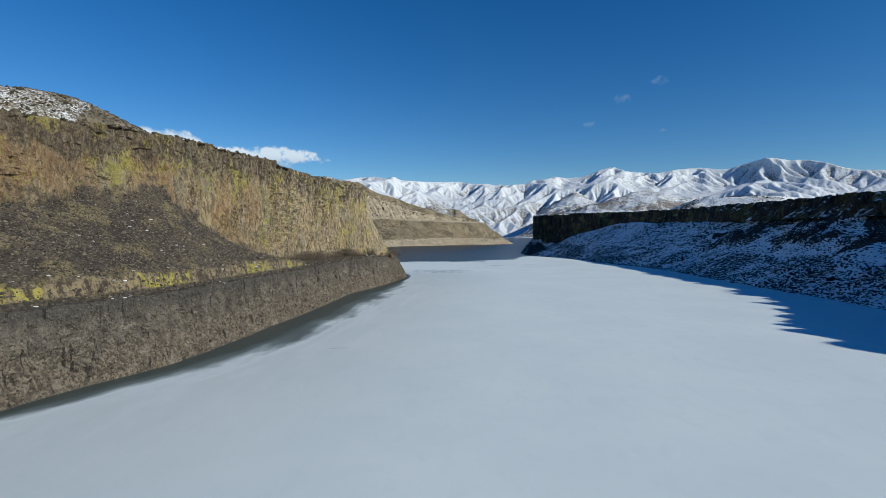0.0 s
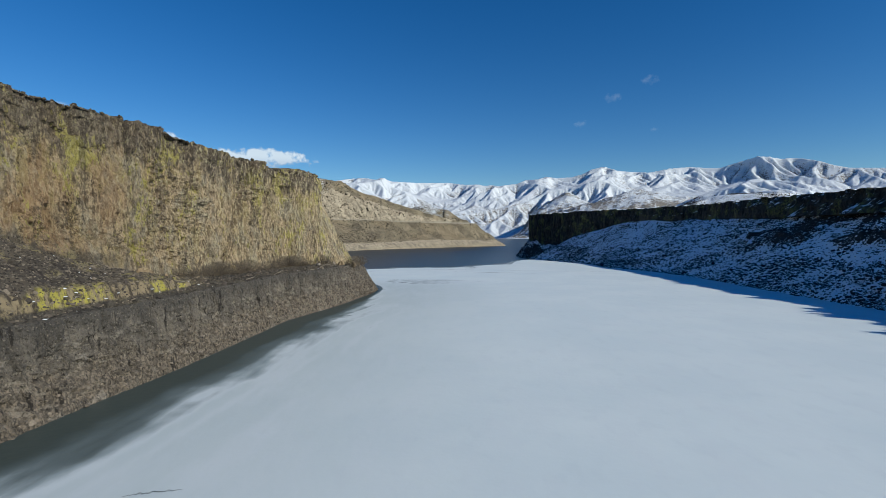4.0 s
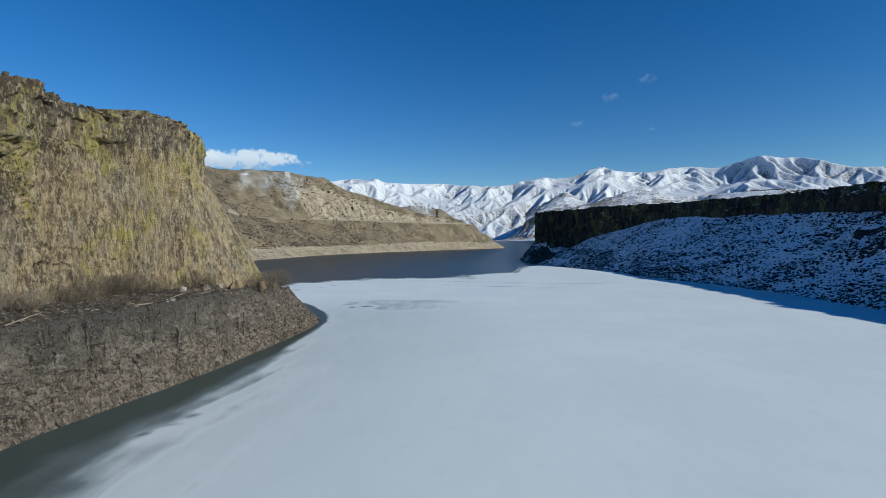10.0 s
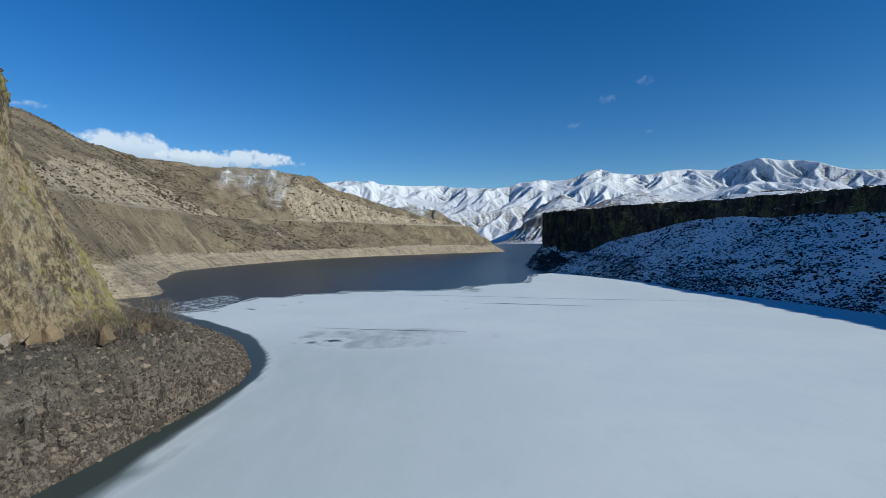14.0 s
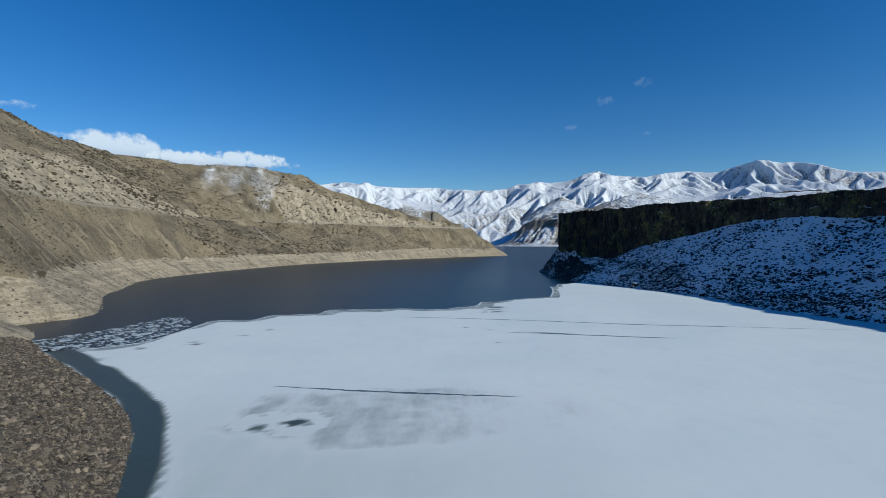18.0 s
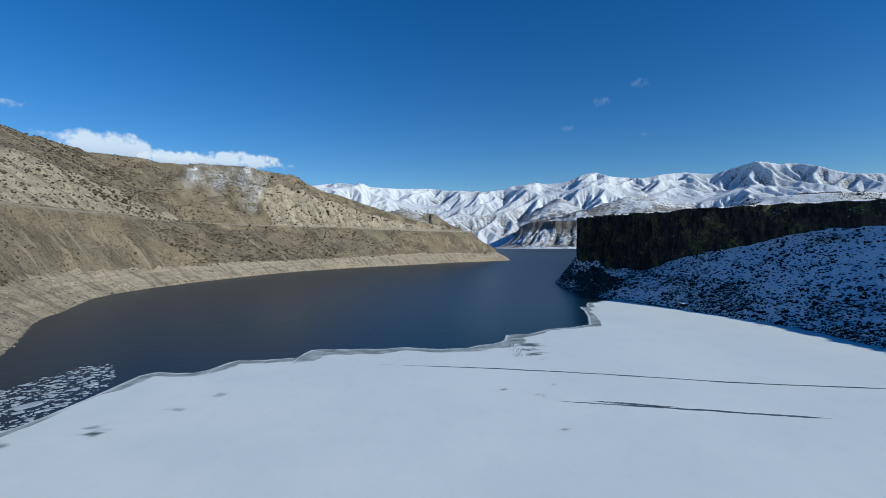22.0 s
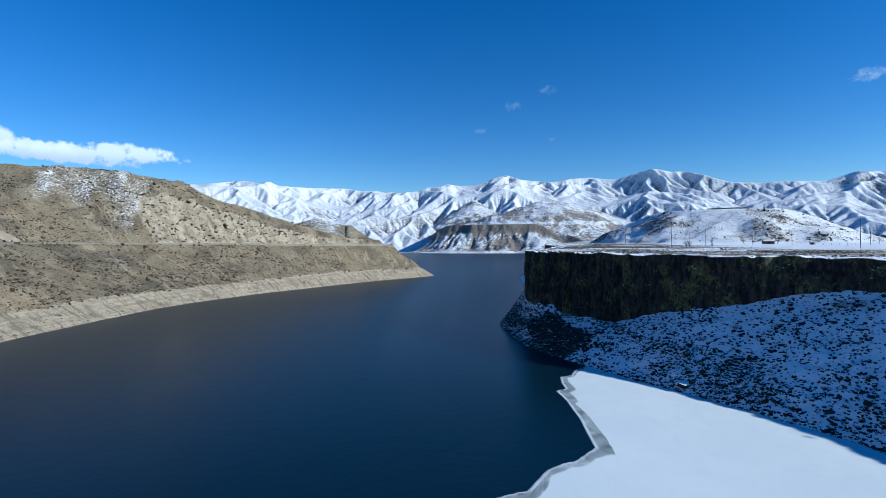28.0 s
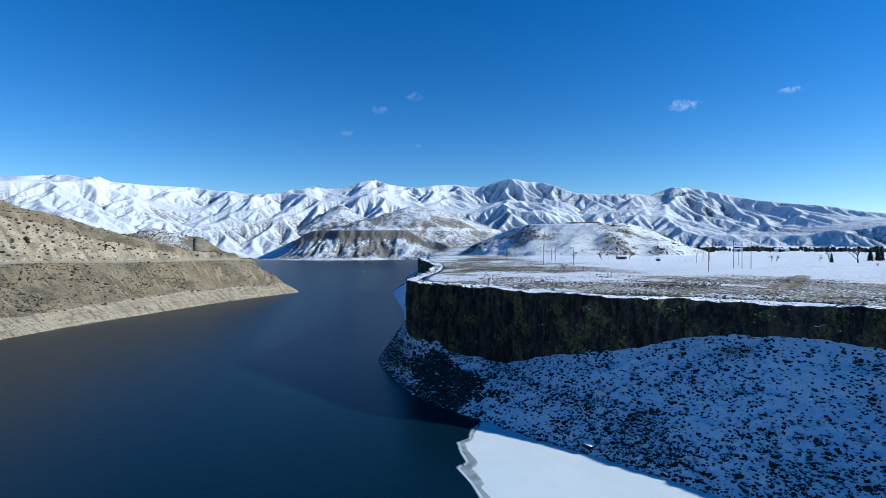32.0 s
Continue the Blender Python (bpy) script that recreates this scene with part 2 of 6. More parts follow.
def make_wall_material():
    """The lake-washed lower wall: grey, blocky rock with a dark upper lip, brown rubble low down."""
    n = Nodes("washed_basalt")
    y, z = place_of(n)[1], place_of(n)[2]
    base = n.mix(n.step(n.noise(3.0, 7, n.at((1, 1, 0.4)), 0.66), 0.38, 0.62), (0.078, 0.068, 0.056), (0.165, 0.142, 0.114))
    low = n.step(n.math("ADD", z, n.math("MULTIPLY", n.noise(6.0, 5, None, 0.62), 11.0)), 13.5, 9.5)
    tone = n.t.nodes.new("ShaderNodeSeparateColor")
    cell = warped(n, 0.9, 0.7, n.at((1, 1, 0.7)))
    n.t.links.new(n.cells(0.36, cell, "F1", "Color"), tone.inputs[0])
    chips = n.mix(n.math("POWER", tone.outputs[0], 1.4), (0.066, 0.054, 0.042), (0.285, 0.230, 0.170))
    base = n.mix(n.math("MULTIPLY", low, 0.75), base, chips)
    rim = n.step(n.math("ADD", z, n.math("MULTIPLY", n.noise(2.0, 5, n.at((1, 1, 0.3)), 0.65), 7.0)), 13.2, 15.4)
    base = n.mix(n.math("MULTIPLY", rim, 0.72), base, n.mix(n.noise(0.7, 5), (0.038, 0.035, 0.032), (0.105, 0.094, 0.080)))
    # broken faces: paler, in level bands
    face = n.math("MULTIPLY", n.step(n.noise(2.4, 6, n.at((0.7, 0.7, 1.4), (4, 1, 8)), 0.68), 0.54, 0.62), n.step(z, 10.5, 8.5))
    base = n.mix(n.math("MULTIPLY", face, 0.55), base, (0.30, 0.262, 0.21))
    seam = n.step(n.noise(1.0, 5, n.at((1, 1, 0.11), (2, 5, 1)), 0.62), 0.41, 0.36)
    base = n.mix(n.math("MULTIPLY", seam, 0.85), base, (0.018, 0.015, 0.013))
    base = n.mix(n.step(n.noise(0.30, 7, None, 0.80), 0.46, 0.38), base, (0.030, 0.025, 0.020))
    base = n.mix(n.math("MULTIPLY", n.step(n.noise(0.32, 7, n.at((1, 1, 1), (4, 2, 8)), 0.80), 0.55, 0.64), 0.55), base, (0.38, 0.32, 0.245))
    n.bump(n.math("ADD", n.noise(0.6, 7, None, 0.75), n.math("MULTIPLY", n.cells(0.36, cell), -0.7)), 0.55)
    return n.done(base, 0.92)


def make_scree_material():
    """Fine brown scree, a rock ledge spotted with yellow lichen, and the dark bench."""
    n = Nodes("scree")
    base, relief = scree_colour(n)
    x, y, z = place_of(n)
    ledge = n.math("MULTIPLY", n.step(n.math("ADD", z, n.math("MULTIPLY", n.noise(4.0, 4), 4.0)), 19.2, 18.0), n.step(z, 13.7, 14.2))
    rock = n.mix(n.step(n.noise(1.1, 5, n.at((1, 1, 0.35)), 0.7), 0.42, 0.58), (0.06, 0.047, 0.034), (0.26, 0.205, 0.125))
    base = n.mix(n.math("MULTIPLY", ledge, n.step(n.up(), 0.97, 0.86)), base, rock)
    spots = n.math("MULTIPLY", n.step(n.noise(13.0, 3, n.at((1, 1, 0.2), (3, 9, 1)), 0.5), 0.48, 0.56), n.step(n.noise(1.8, 8, n.at((1, 1, 0.5), (3, 9, 1)), 0.76), 0.46, 0.58))
    base = n.mix(n.math("MULTIPLY", n.math("MULTIPLY", ledge, spots), n.math("MULTIPLY", n.step(n.up(), 0.98, 0.88), 0.92)), base, n.mix(n.noise(0.5, 5, None, 0.7), (0.30, 0.25, 0.05), (0.47, 0.43, 0.085)))
    base = n.mix(n.math("MULTIPLY", n.step(z, 14.1, 13.5), 0.75), base, n.mix(n.step(n.noise(0.8, 4, None, 0.7), 0.42, 0.58), (0.024, 0.021, 0.018), (0.085, 0.074, 0.060)))
    n.bump(n.math("ADD", n.noise(0.55, 5, None, 0.75), relief), 0.35)
    return n.done(base, 0.95)


def make_rock_material(name, dark, pale, snow=0.0, own=False):
    """Loose rocks, each of its own tone; snow lies on their tops."""
    n = Nodes(name)
    base = n.mix(n.math("POWER", n.chance(own), 2.6), dark, pale)
    base = n.mix(n.step(n.noise(0.25, 4), 0.3, 0.75), n.mix(0.35, base, (0.03, 0.026, 0.022)), base)
    if snow:
        top = n.step(n.math("ADD", n.up(), n.math("MULTIPLY", n.noise(0.6, 3), 0.5)), 1.18 - snow * 0.4, 1.30 - snow * 0.4)
        base = n.mix(top, base, SNOW)
    n.bump(n.noise(0.2, 4), 0.08)
    return n.done(base, 0.9)


def make_ground_material():
    """Hillsides: sage-brown earth, pale wave-cut banks, and snow where it lies."""
    n = Nodes("hillside")
    soil = n.mix(n.step(n.noise(26.0, 5), 0.40, 0.60), (0.118, 0.095, 0.063), (0.215, 0.174, 0.113))
    soil = n.mix(n.math("MULTIPLY", n.step(n.noise(60.0, 4, n.at((1, 1, 1), (9, 4, 0))), 0.50, 0.62), 0.5), soil, (0.265, 0.198, 0.118))
    # sage and dry grass, seen as dark and pale dots
    tone = n.t.nodes.new("ShaderNodeSeparateColor")
    spot = warped(n, 1.5, 1.2)
    n.t.links.new(n.cells(1.5, spot, "F1", "Color"), tone.inputs[0])
    dot = n.math("MULTIPLY", n.step(n.cells(1.5, spot), 0.52, 0.26), n.step(tone.outputs[0], 0.26, 0.36))
    soil = n.mix(n.math("MULTIPLY", dot, 0.85), soil, (0.045, 0.040, 0.026))
    soil = n.mix(n.math("MULTIPLY", n.step(n.noise(0.9, 4, None, 0.72), 0.52, 0.62), 0.6), soil, (0.31, 0.265, 0.19))
    soil = n.mix(n.step(n.noise(0.7, 6, n.at((1, 1, 1), (3, 8, 5)), 0.80), 0.44, 0.36), soil, (0.040, 0.034, 0.022))
    flow = n.t.nodes.new("ShaderNodeCombineXYZ")
    n.put(n.attr("along"), flow.inputs[0])
    n.put(n.math("MULTIPLY", n.attr("inland"), 0.30), flow.inputs[1])
    rill = n.noise(5.0, 6, flow.outputs[0], 0.66)
    soil = n.mix(n.math("MULTIPLY", n.step(n.noise(6.5, 6, flow.outputs[0], 0.68), 0.51, 0.62), 0.6), soil, (0.34, 0.275, 0.185))
    # old water lines run level along the drawn-down bank
    level = n.t.nodes.new("ShaderNodeCombineXYZ")
    n.put(n.math("MULTIPLY", n.attr("along"), 0.03), level.inputs[0])
    n.put(n.math("ADD", n.height(), n.math("MULTIPLY", n.noise(12.0, 3), 2.0)), level.inputs[1])
    lines = n.math("ADD", n.math("MULTIPLY", n.noise(1.4, 5, level.outputs[0], 0.65), n.step(n.height(), 20.0, 15.0)), n.math("MULTIPLY", n.noise(6.0, 5), n.step(n.height(), 15.0, 20.0)))
    pale = n.mix(n.step(lines, 0.38, 0.60), (0.315, 0.26, 0.182), (0.44, 0.37, 0.265))
    pale = n.mix(n.math("MULTIPLY", n.step(rill, 0.50, 0.40), 0.75), pale, (0.165, 0.138, 0.10))
    pale = n.mix(n.math("MULTIPLY", n.step(n.noise(0.9, 5, None, 0.74), 0.52, 0.62), 0.75), pale, (0.12, 0.10, 0.072))
    pale = n.mix(n.math("MULTIPLY", n.step(n.noise(14.0, 5, None, 0.62), 0.54, 0.62), 0.45), pale, (0.15, 0.128, 0.095))
    edge = n.math("ADD", n.attr("pale"), n.math("MULTIPLY", n.math("SUBTRACT", n.noise(7.0, 7, None, 0.72), 0.5), 1.0))
    base = n.mix(n.step(edge, 0.42, 0.58), soil, pale)
    road = n.math("MULTIPLY", n.attr("road"), 0.9)
    base = n.mix(road, base, (0.33, 0.29, 0.225))
    fine = n.math("ADD", n.math("MULTIPLY", n.noise(1.5, 4, n.at((1, 1, 2.0)), 0.70), 0.80), n.math("MULTIPLY", n.noise(14.0, 3), 0.20))
    cover = n.math("ADD", n.math("SUBTRACT", n.attr("snow"), 0.5), n.math("MULTIPLY", n.math("SUBTRACT", fine, 0.5), 2.3))
    white = n.step(cover, 0.0, 0.05)
    base = n.mix(white, base, n.mix(n.noise(20.0, 3), (0.72, 0.745, 0.78), (0.80, 0.82, 0.84)))
    n.bump(n.math("ADD", n.noise(1.4, 5, None, 0.68), n.math("MULTIPLY", rill, 1.1)), 1.2, 0.9)
    return n.done(base, 0.93)


def make_mountain_material():
    """Far snow mountains: brush and bare rock show through on the steeper, lower spurs."""
    n = Nodes("snow_mountain")
    up = n.up()
    fine = n.math("ADD", n.math("MULTIPLY", n.noise(9.0, 5, None, 0.74), 0.72), n.math("MULTIPLY", n.noise(120.0, 4), 0.28))
    bare = n.math("ADD", n.attr("bare"), n.math("MULTIPLY", n.math("SUBTRACT", fine, 0.5), 4.6))
    bare = n.math("ADD", bare, n.math("MULTIPLY", n.math("SUBTRACT", 0.80, up), 0.5))
    brown = n.mix(n.noise(60.0, 3), (0.065, 0.050, 0.037), (0.175, 0.135, 0.092))
    f = n.step(bare, 0.52, 0.86)
    base = n.mix(n.math("MULTIPLY", f, 0.88), (0.63, 0.655, 0.69), brown)
    base = n.mix(n.math("MULTIPLY", n.step(up, 0.50, 0.34), 0.85), base, n.mix(n.noise(8.0), (0.03, 0.025, 0.02), (0.12, 0.095, 0.065)))
    n.bump(n.noise(30.0, 7, None, 0.66), 6.0, 0.9)
    return n.done(base, 0.9)


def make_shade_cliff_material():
    # basalt coloured far darker than the sunlit wall to carry its shade, plus moss
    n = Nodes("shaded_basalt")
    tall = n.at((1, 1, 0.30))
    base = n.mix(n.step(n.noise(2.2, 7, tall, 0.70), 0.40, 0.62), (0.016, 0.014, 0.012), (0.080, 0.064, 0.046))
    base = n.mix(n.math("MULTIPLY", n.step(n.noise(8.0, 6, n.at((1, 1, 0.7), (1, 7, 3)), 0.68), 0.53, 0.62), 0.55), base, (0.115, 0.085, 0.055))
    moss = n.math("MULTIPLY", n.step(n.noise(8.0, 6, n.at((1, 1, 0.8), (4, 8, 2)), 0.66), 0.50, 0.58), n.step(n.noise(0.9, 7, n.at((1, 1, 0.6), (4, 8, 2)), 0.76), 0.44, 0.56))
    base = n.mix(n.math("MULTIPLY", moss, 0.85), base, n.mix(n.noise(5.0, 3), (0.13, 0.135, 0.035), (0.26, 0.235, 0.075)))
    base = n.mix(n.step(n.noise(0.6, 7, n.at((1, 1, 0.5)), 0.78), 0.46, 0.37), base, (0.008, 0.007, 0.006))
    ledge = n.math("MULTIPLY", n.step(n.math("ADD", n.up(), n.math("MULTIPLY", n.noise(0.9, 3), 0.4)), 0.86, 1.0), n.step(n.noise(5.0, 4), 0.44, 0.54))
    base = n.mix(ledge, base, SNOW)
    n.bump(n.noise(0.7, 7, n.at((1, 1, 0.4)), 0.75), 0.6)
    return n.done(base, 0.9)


def make_talus_material():
    """Snow over a stone field; stones of half a metre show through, more where it is steep or bare."""
    n = Nodes("snowy_talus")
    spot = warped(n, 0.8, 0.6, n.at((0.8, 0.8, 1.3)))
    tone = n.t.nodes.new("ShaderNodeSeparateColor")
    n.t.links.new(n.cells(1.05, spot, "F1", "Color"), tone.inputs[0])
    stone = n.math("SUBTRACT", n.math("MULTIPLY", tone.outputs[0], 0.62), n.cells(1.05, spot))
    fine = n.math("MULTIPLY", n.math("SUBTRACT", n.noise(0.7, 6, None, 0.74), 0.5), 1.1)
    field = n.math("MULTIPLY", n.math("SUBTRACT", n.noise(9.0, 6, None, 0.66), 0.5), 1.05)
    rock = n.math("ADD", n.math("ADD", stone, fine), n.math("ADD", field, n.math("MULTIPLY", n.attr("bare"), 0.75)))
    rock = n.step(rock, 0.195, 0.225)
    base = n.mix(rock, n.mix(n.noise(6.0), (0.92, 0.93, 0.945), SNOW), n.mix(n.noise(0.8, 5), (0.022, 0.019, 0.016), (0.062, 0.052, 0.042)))
    n.bump(n.math("ADD", n.noise(0.7, 6, None, 0.68), n.math("MULTIPLY", rock, 0.35)), 0.5)
    return n.done(base, 0.92)


def make_ice_material():
    """Snow-dusted lake ice; grey and then dark and wet where it thins along the shore."""
    n = Nodes("lake_ice", 0.75, 0.18)
    base = n.mix(n.step(n.noise(28.0, 4), 0.35, 0.65), (0.63, 0.695, 0.708), (0.68, 0.735, 0.738))
    base = n.mix(n.math("MULTIPLY", n.step(n.noise(3.5, 5, n.at((1, 0.6, 1))), 0.5, 0.72), 0.12), base, (0.44, 0.49, 0.54))
    base = n.mix(n.attr("veil"), base, n.mix(n.noise(6.0, 5, n.at((1, 0.3, 1))), (0.44, 0.495, 0.505), (0.50, 0.55, 0.56)))
    wobble = n.math("MULTIPLY", n.math("SUBTRACT", n.noise(5.0, 7, n.at((1, 0.30, 1)), 0.68), 0.5), 0.34)
    thin = n.math("ADD", n.attr("thin"), wobble)
    base = n.mix(n.math("MULTIPLY", n.step(thin, -0.05, 0.12), 0.5), base, (0.64, 0.675, 0.70))
    base = n.mix(n.step(thin, 0.10, 0.32), base, (0.30, 0.345, 0.355))
    base = n.mix(n.step(thin, 0.28, 0.48), base, (0.125, 0.152, 0.152))
    base = n.mix(n.step(thin, 0.44, 0.70), base, (0.048, 0.066, 0.062))
    rough = n.math("SUBTRACT", 0.75, n.math("MULTIPLY", n.step(thin, 0.4, 0.7), 0.4))
    n.bump(n.math("ADD", n.noise(1.5, 4), n.noise(9.0, 3)), 0.03)
    return n.done(base, rough)


def make_water_material():
    """Dark open water: calm under the banks, roughened by breeze farther out."""
    n = Nodes("lake_water", 0.2, 0.36)
    n.bsdf.inputs["IOR"].default_value = 1.33
    murk = n.mix(n.noise(40.0, 3), (0.002, 0.012, 0.021), (0.003, 0.016, 0.028))
    n.bump(n.math("ADD", n.noise(1.4, 4, n.at((1.0, 0.6, 1))), n.math("MULTIPLY", n.noise(5.0, 3, n.at((0.6, 1, 1))), 1.4)), 0.045)
    breeze = n.step(n.math("ADD", place_of(n)[1], n.math("MULTIPLY", n.noise(120.0, 4, n.at((1, 0.7, 1)), 0.5), 200.0)), 450.0, 1000.0)
    return n.done(murk, n.math("ADD", 0.29, n.math("MULTIPLY", breeze, 0.05)))


def make_plain(name, a, b, size, rough=0.8, metal=0.0):
    n = Nodes(name, rough)
    n.bsdf.inputs["Metallic"].default_value = metal
    return n.done(n.mix(n.noise(size, 4), a, b))


def make_brush_material(name, dark, pale, own=False):
    n = Nodes(name)
    base = n.mix(n.chance(own), dark, pale)
    return n.done(n.mix(n.step(n.noise(0.3, 3), 0.3, 0.7), n.mix(0.5, base, (0.02, 0.017, 0.012)), base), 0.95)


M_CLIFF, M_WALL, M_SCREE = make_cliff_material(), make_wall_material(), make_scree_material()
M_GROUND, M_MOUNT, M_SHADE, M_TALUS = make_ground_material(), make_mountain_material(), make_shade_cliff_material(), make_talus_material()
M_ICE, M_WATER = make_ice_material(), make_water_material()
M_ROCK = make_rock_material("brown_rock", (0.056, 0.046, 0.037), (0.29, 0.235, 0.175))
M_BOULDER = make_rock_material("brown_boulder", (0.075, 0.06, 0.05), (0.28, 0.23, 0.175), 0, True)
M_PALEBOULDER = make_rock_material("pale_boulder", (0.24, 0.20, 0.155), (0.40, 0.345, 0.28), 0, True)
M_OCHREBOULDER = make_rock_material("ochre_boulder", (0.17, 0.125, 0.075), (0.40, 0.29, 0.17), 0, True)
M_SNOWROCK = make_rock_material("snowy_rock", (0.02, 0.017, 0.014), (0.055, 0.046, 0.038), 0.36)
M_SNOWBOULDER = make_rock_material("snowy_boulder", (0.02, 0.017, 0.014), (0.055, 0.046, 0.038), 0.36, True)
M_CRAG = make_rock_material("black_crag", (0.016, 0.014, 0.012), (0.045, 0.038, 0.032), 0.12, True)
M_SAGE = make_brush_material("sagebrush", (0.042, 0.034, 0.022), (0.13, 0.105, 0.068))
M_DARKBRUSH = make_brush_material("winter_brush", (0.035, 0.026, 0.018), (0.095, 0.072, 0.046))

# ---- the plan: shores, edges and heights, metres ----
# west bank, one row a station: shore x y, cliff face x y, height of the face's foot
WEST = [
    (-95, -160, -150, -170, 28), (-78, 0, -118, 10, 28), (-61, 68, -96, 66, 29), (-51, 92, -82, 92, 29.5),
    (-47, 114, -74, 112, 32.5), (-46, 122, -70.7, 121, 34.5), (-45, 131, -67.5, 130, 29.5), (-42, 150, -63, 150, 20.5), (-39, 180, -58, 180, 14.5),
    (-37, 200, -54, 201, 13.5), (-31, 220, -50, 220, 13.5), (-27, 235, -46.5, 235, 13.5), (-24.5, 247, -37.5, 242, 13.5),
    (-21, 265, -26.5, 255, 13), (-20, 281, -31.5, 264, 12), (-25, 298, -47, 272, 12), (-36, 318, -65, 280, 12),
    (-60, 343, -90, 290, 13), (-85, 367, -130, 310, 15), (-105, 388, -165, 340, 17)]
# east bank: shore x y, cliff edge x y, height of the talus at the cliff's foot
EAST = [
    (150, -160, 200, -160, 30), (148, 0, 184, -10, 30), (145, 80, 171, 74, 30), (143, 140, 199, 126, 31),
    (146, 190, 210, 178, 32), (145, 228, 205, 231, 33), (147, 282, 206, 281, 33), (148, 332, 207, 325, 33),
    (141, 374, 202, 364, 33), (128, 410, 201, 405, 34), (128.5, 440, 192, 440, 34), (122, 466, 180, 463, 35),
    (116, 486, 164, 491, 31), (108, 508, 148, 508, 25), (101, 532, 138, 527, 21), (95, 555, 130, 556, 13),
    (93, 578, 121, 583, 13), (97, 608, 114, 604, 15), (101, 632, 113, 620, 17), (112, 655, 122, 640, 22),
    (150, 715, 165, 700, 34), (190, 800, 215, 790, 32), (225, 900, 255, 895, 30), (255, 985, 290, 975, 25)]
WEST_FAR = [(-116, 396), (-107, 412), (-113, 432), (-128, 455), (-143, 480), (-155, 516), (-172, 560), (-176, 595),
            (-170, 650), (-155, 705), (-128, 782), (-86, 845), (-30, 905), (50, 980), (125, 1035), (150, 1055),
            (138, 1085), (80, 1130), (0, 1220), (-80, 1400), (-150, 1700), (-200, 2100), (-100, 2700), (100, 3050)]
EAST_FAR = [(268, 1010), (300, 1050), (345, 1150), (480, 1400), (680, 1700), (800, 1950), (770, 2080), (560, 2170), (400, 2270), (300, 2420),
            (330, 2700), (340, 3100), (220, 3200)]
RIM_W, RIM_E = 48.0, 45.3


def curve_through(rows, steps):
    """A smooth curve (Catmull-Rom) through rows of numbers."""
    p = np.array(rows, dtype=float)
    p = np.vstack([2 * p[0] - p[1], p, 2 * p[-1] - p[-2]])
    u = np.asarray(steps)
    i = np.clip(np.floor(u).astype(int), 0, len(rows) - 2)
    f = (u - i)[:, None]
    a, b, c, d = p[i], p[i + 1], p[i + 2], p[i + 3]
    return 0.5 * (2 * b + (c - a) * f + (2 * a - 5 * b + 4 * c - d) * f ** 2 + (3 * b - a - 3 * c + d) * f ** 3)


def stations(rows, spacing):
    """Parameters along the rows, so many metres apart on the shore; spacing(y) may vary."""
    u = np.linspace(0, len(rows) - 1, 6000)
    c = curve_through(rows, u)
    step = np.hypot(np.diff(c[:, 0]), np.diff(c[:, 1])) + 0.5 * np.hypot(np.diff(c[:, 2]), np.diff(c[:, 3]))
    s = np.concatenate([[0], np.cumsum(step / spacing(0.5 * (c[1:, 1] + c[:-1, 1])))])
    return np.interp(np.arange(0, s[-1]), s, u)


west_line = np.vstack([np.array(WEST)[:, :2], np.array(WEST_FAR)])
east_line = np.vstack([np.array(EAST)[:, :2], np.array(EAST_FAR)])
west_line = curve_through(west_line, np.linspace(0, len(west_line) - 1, 4 * len(west_line)))
east_line = curve_through(east_line, np.linspace(0, len(east_line) - 1, 4 * len(east_line)))
NW = len(WEST)


def nearest(x, y, line):
    """Distance to a line of points, and how far along it (in points)."""
    best, where = np.full(x.shape, 1e9), np.zeros(x.shape)
    for k in range(len(line) - 1):
        ax, ay = line[k]
        dx, dy = line[k + 1] - line[k]
        u = np.clip(((x - ax) * dx + (y - ay) * dy) / (dx * dx + dy * dy), 0, 1)
        d = np.hypot(x - ax - u * dx, y - ay - u * dy)
        m = d < best
        best[m], where[m] = d[m], (k + u)[m]
    return best, where


def in_lake(x, y):
    ring = np.vstack([west_line, east_line[::-1]])
    inside = np.zeros(x.shape, dtype=bool)
    for (ax, ay), (bx, by) in zip(ring, np.roll(ring, -1, axis=0)):
        if ay != by:
            inside ^= ((ay > y) != (by > y)) & (x < (bx - ax) * (y - ay) / (by - ay) + ax)
    return inside


# west hills, by shore station: road's distance and height, ridge's distance and height
HILL_W = [(NW - 3, 60, 56, 290, 98), (NW + 1, 60, 56, 280, 102), (NW + 4, 55, 55, 258, 116), (NW + 5, 52, 54, 247, 134), (NW + 6, 48, 53, 235, 158),
          (NW + 8, 52, 52, 240, 160), (NW + 9, 80, 51, 262, 149), (NW + 10, 118, 51, 275, 138), (NW + 11, 88, 49, 172, 128),
          (NW + 12, 62, 48, 116, 97), (NW + 13, 48, 46, 56, 58), (NW + 14, 44, 45, 54, 50), (NW + 15, 42, 44, 52, 48),
          (NW + 17, 46, 46, 80, 72), (NW + 18, 60, 44, 150, 70), (NW + 20, 80, 22, 260, 30), (NW + 23, 90, 8, 300, 12)]
hill_w = np.array(HILL_W, dtype=float)
row_w, row_e = np.array(WEST, dtype=float), np.array(EAST, dtype=float)
depth_w = np.hypot(row_w[:, 0] - row_w[:, 2], row_w[:, 1] - row_w[:, 3]) + np.where(np.arange(NW) > 11, 13.0, 0.0)
depth_e = np.hypot(row_e[:, 0] - row_e[:, 2], row_e[:, 1] - row_e[:, 3])


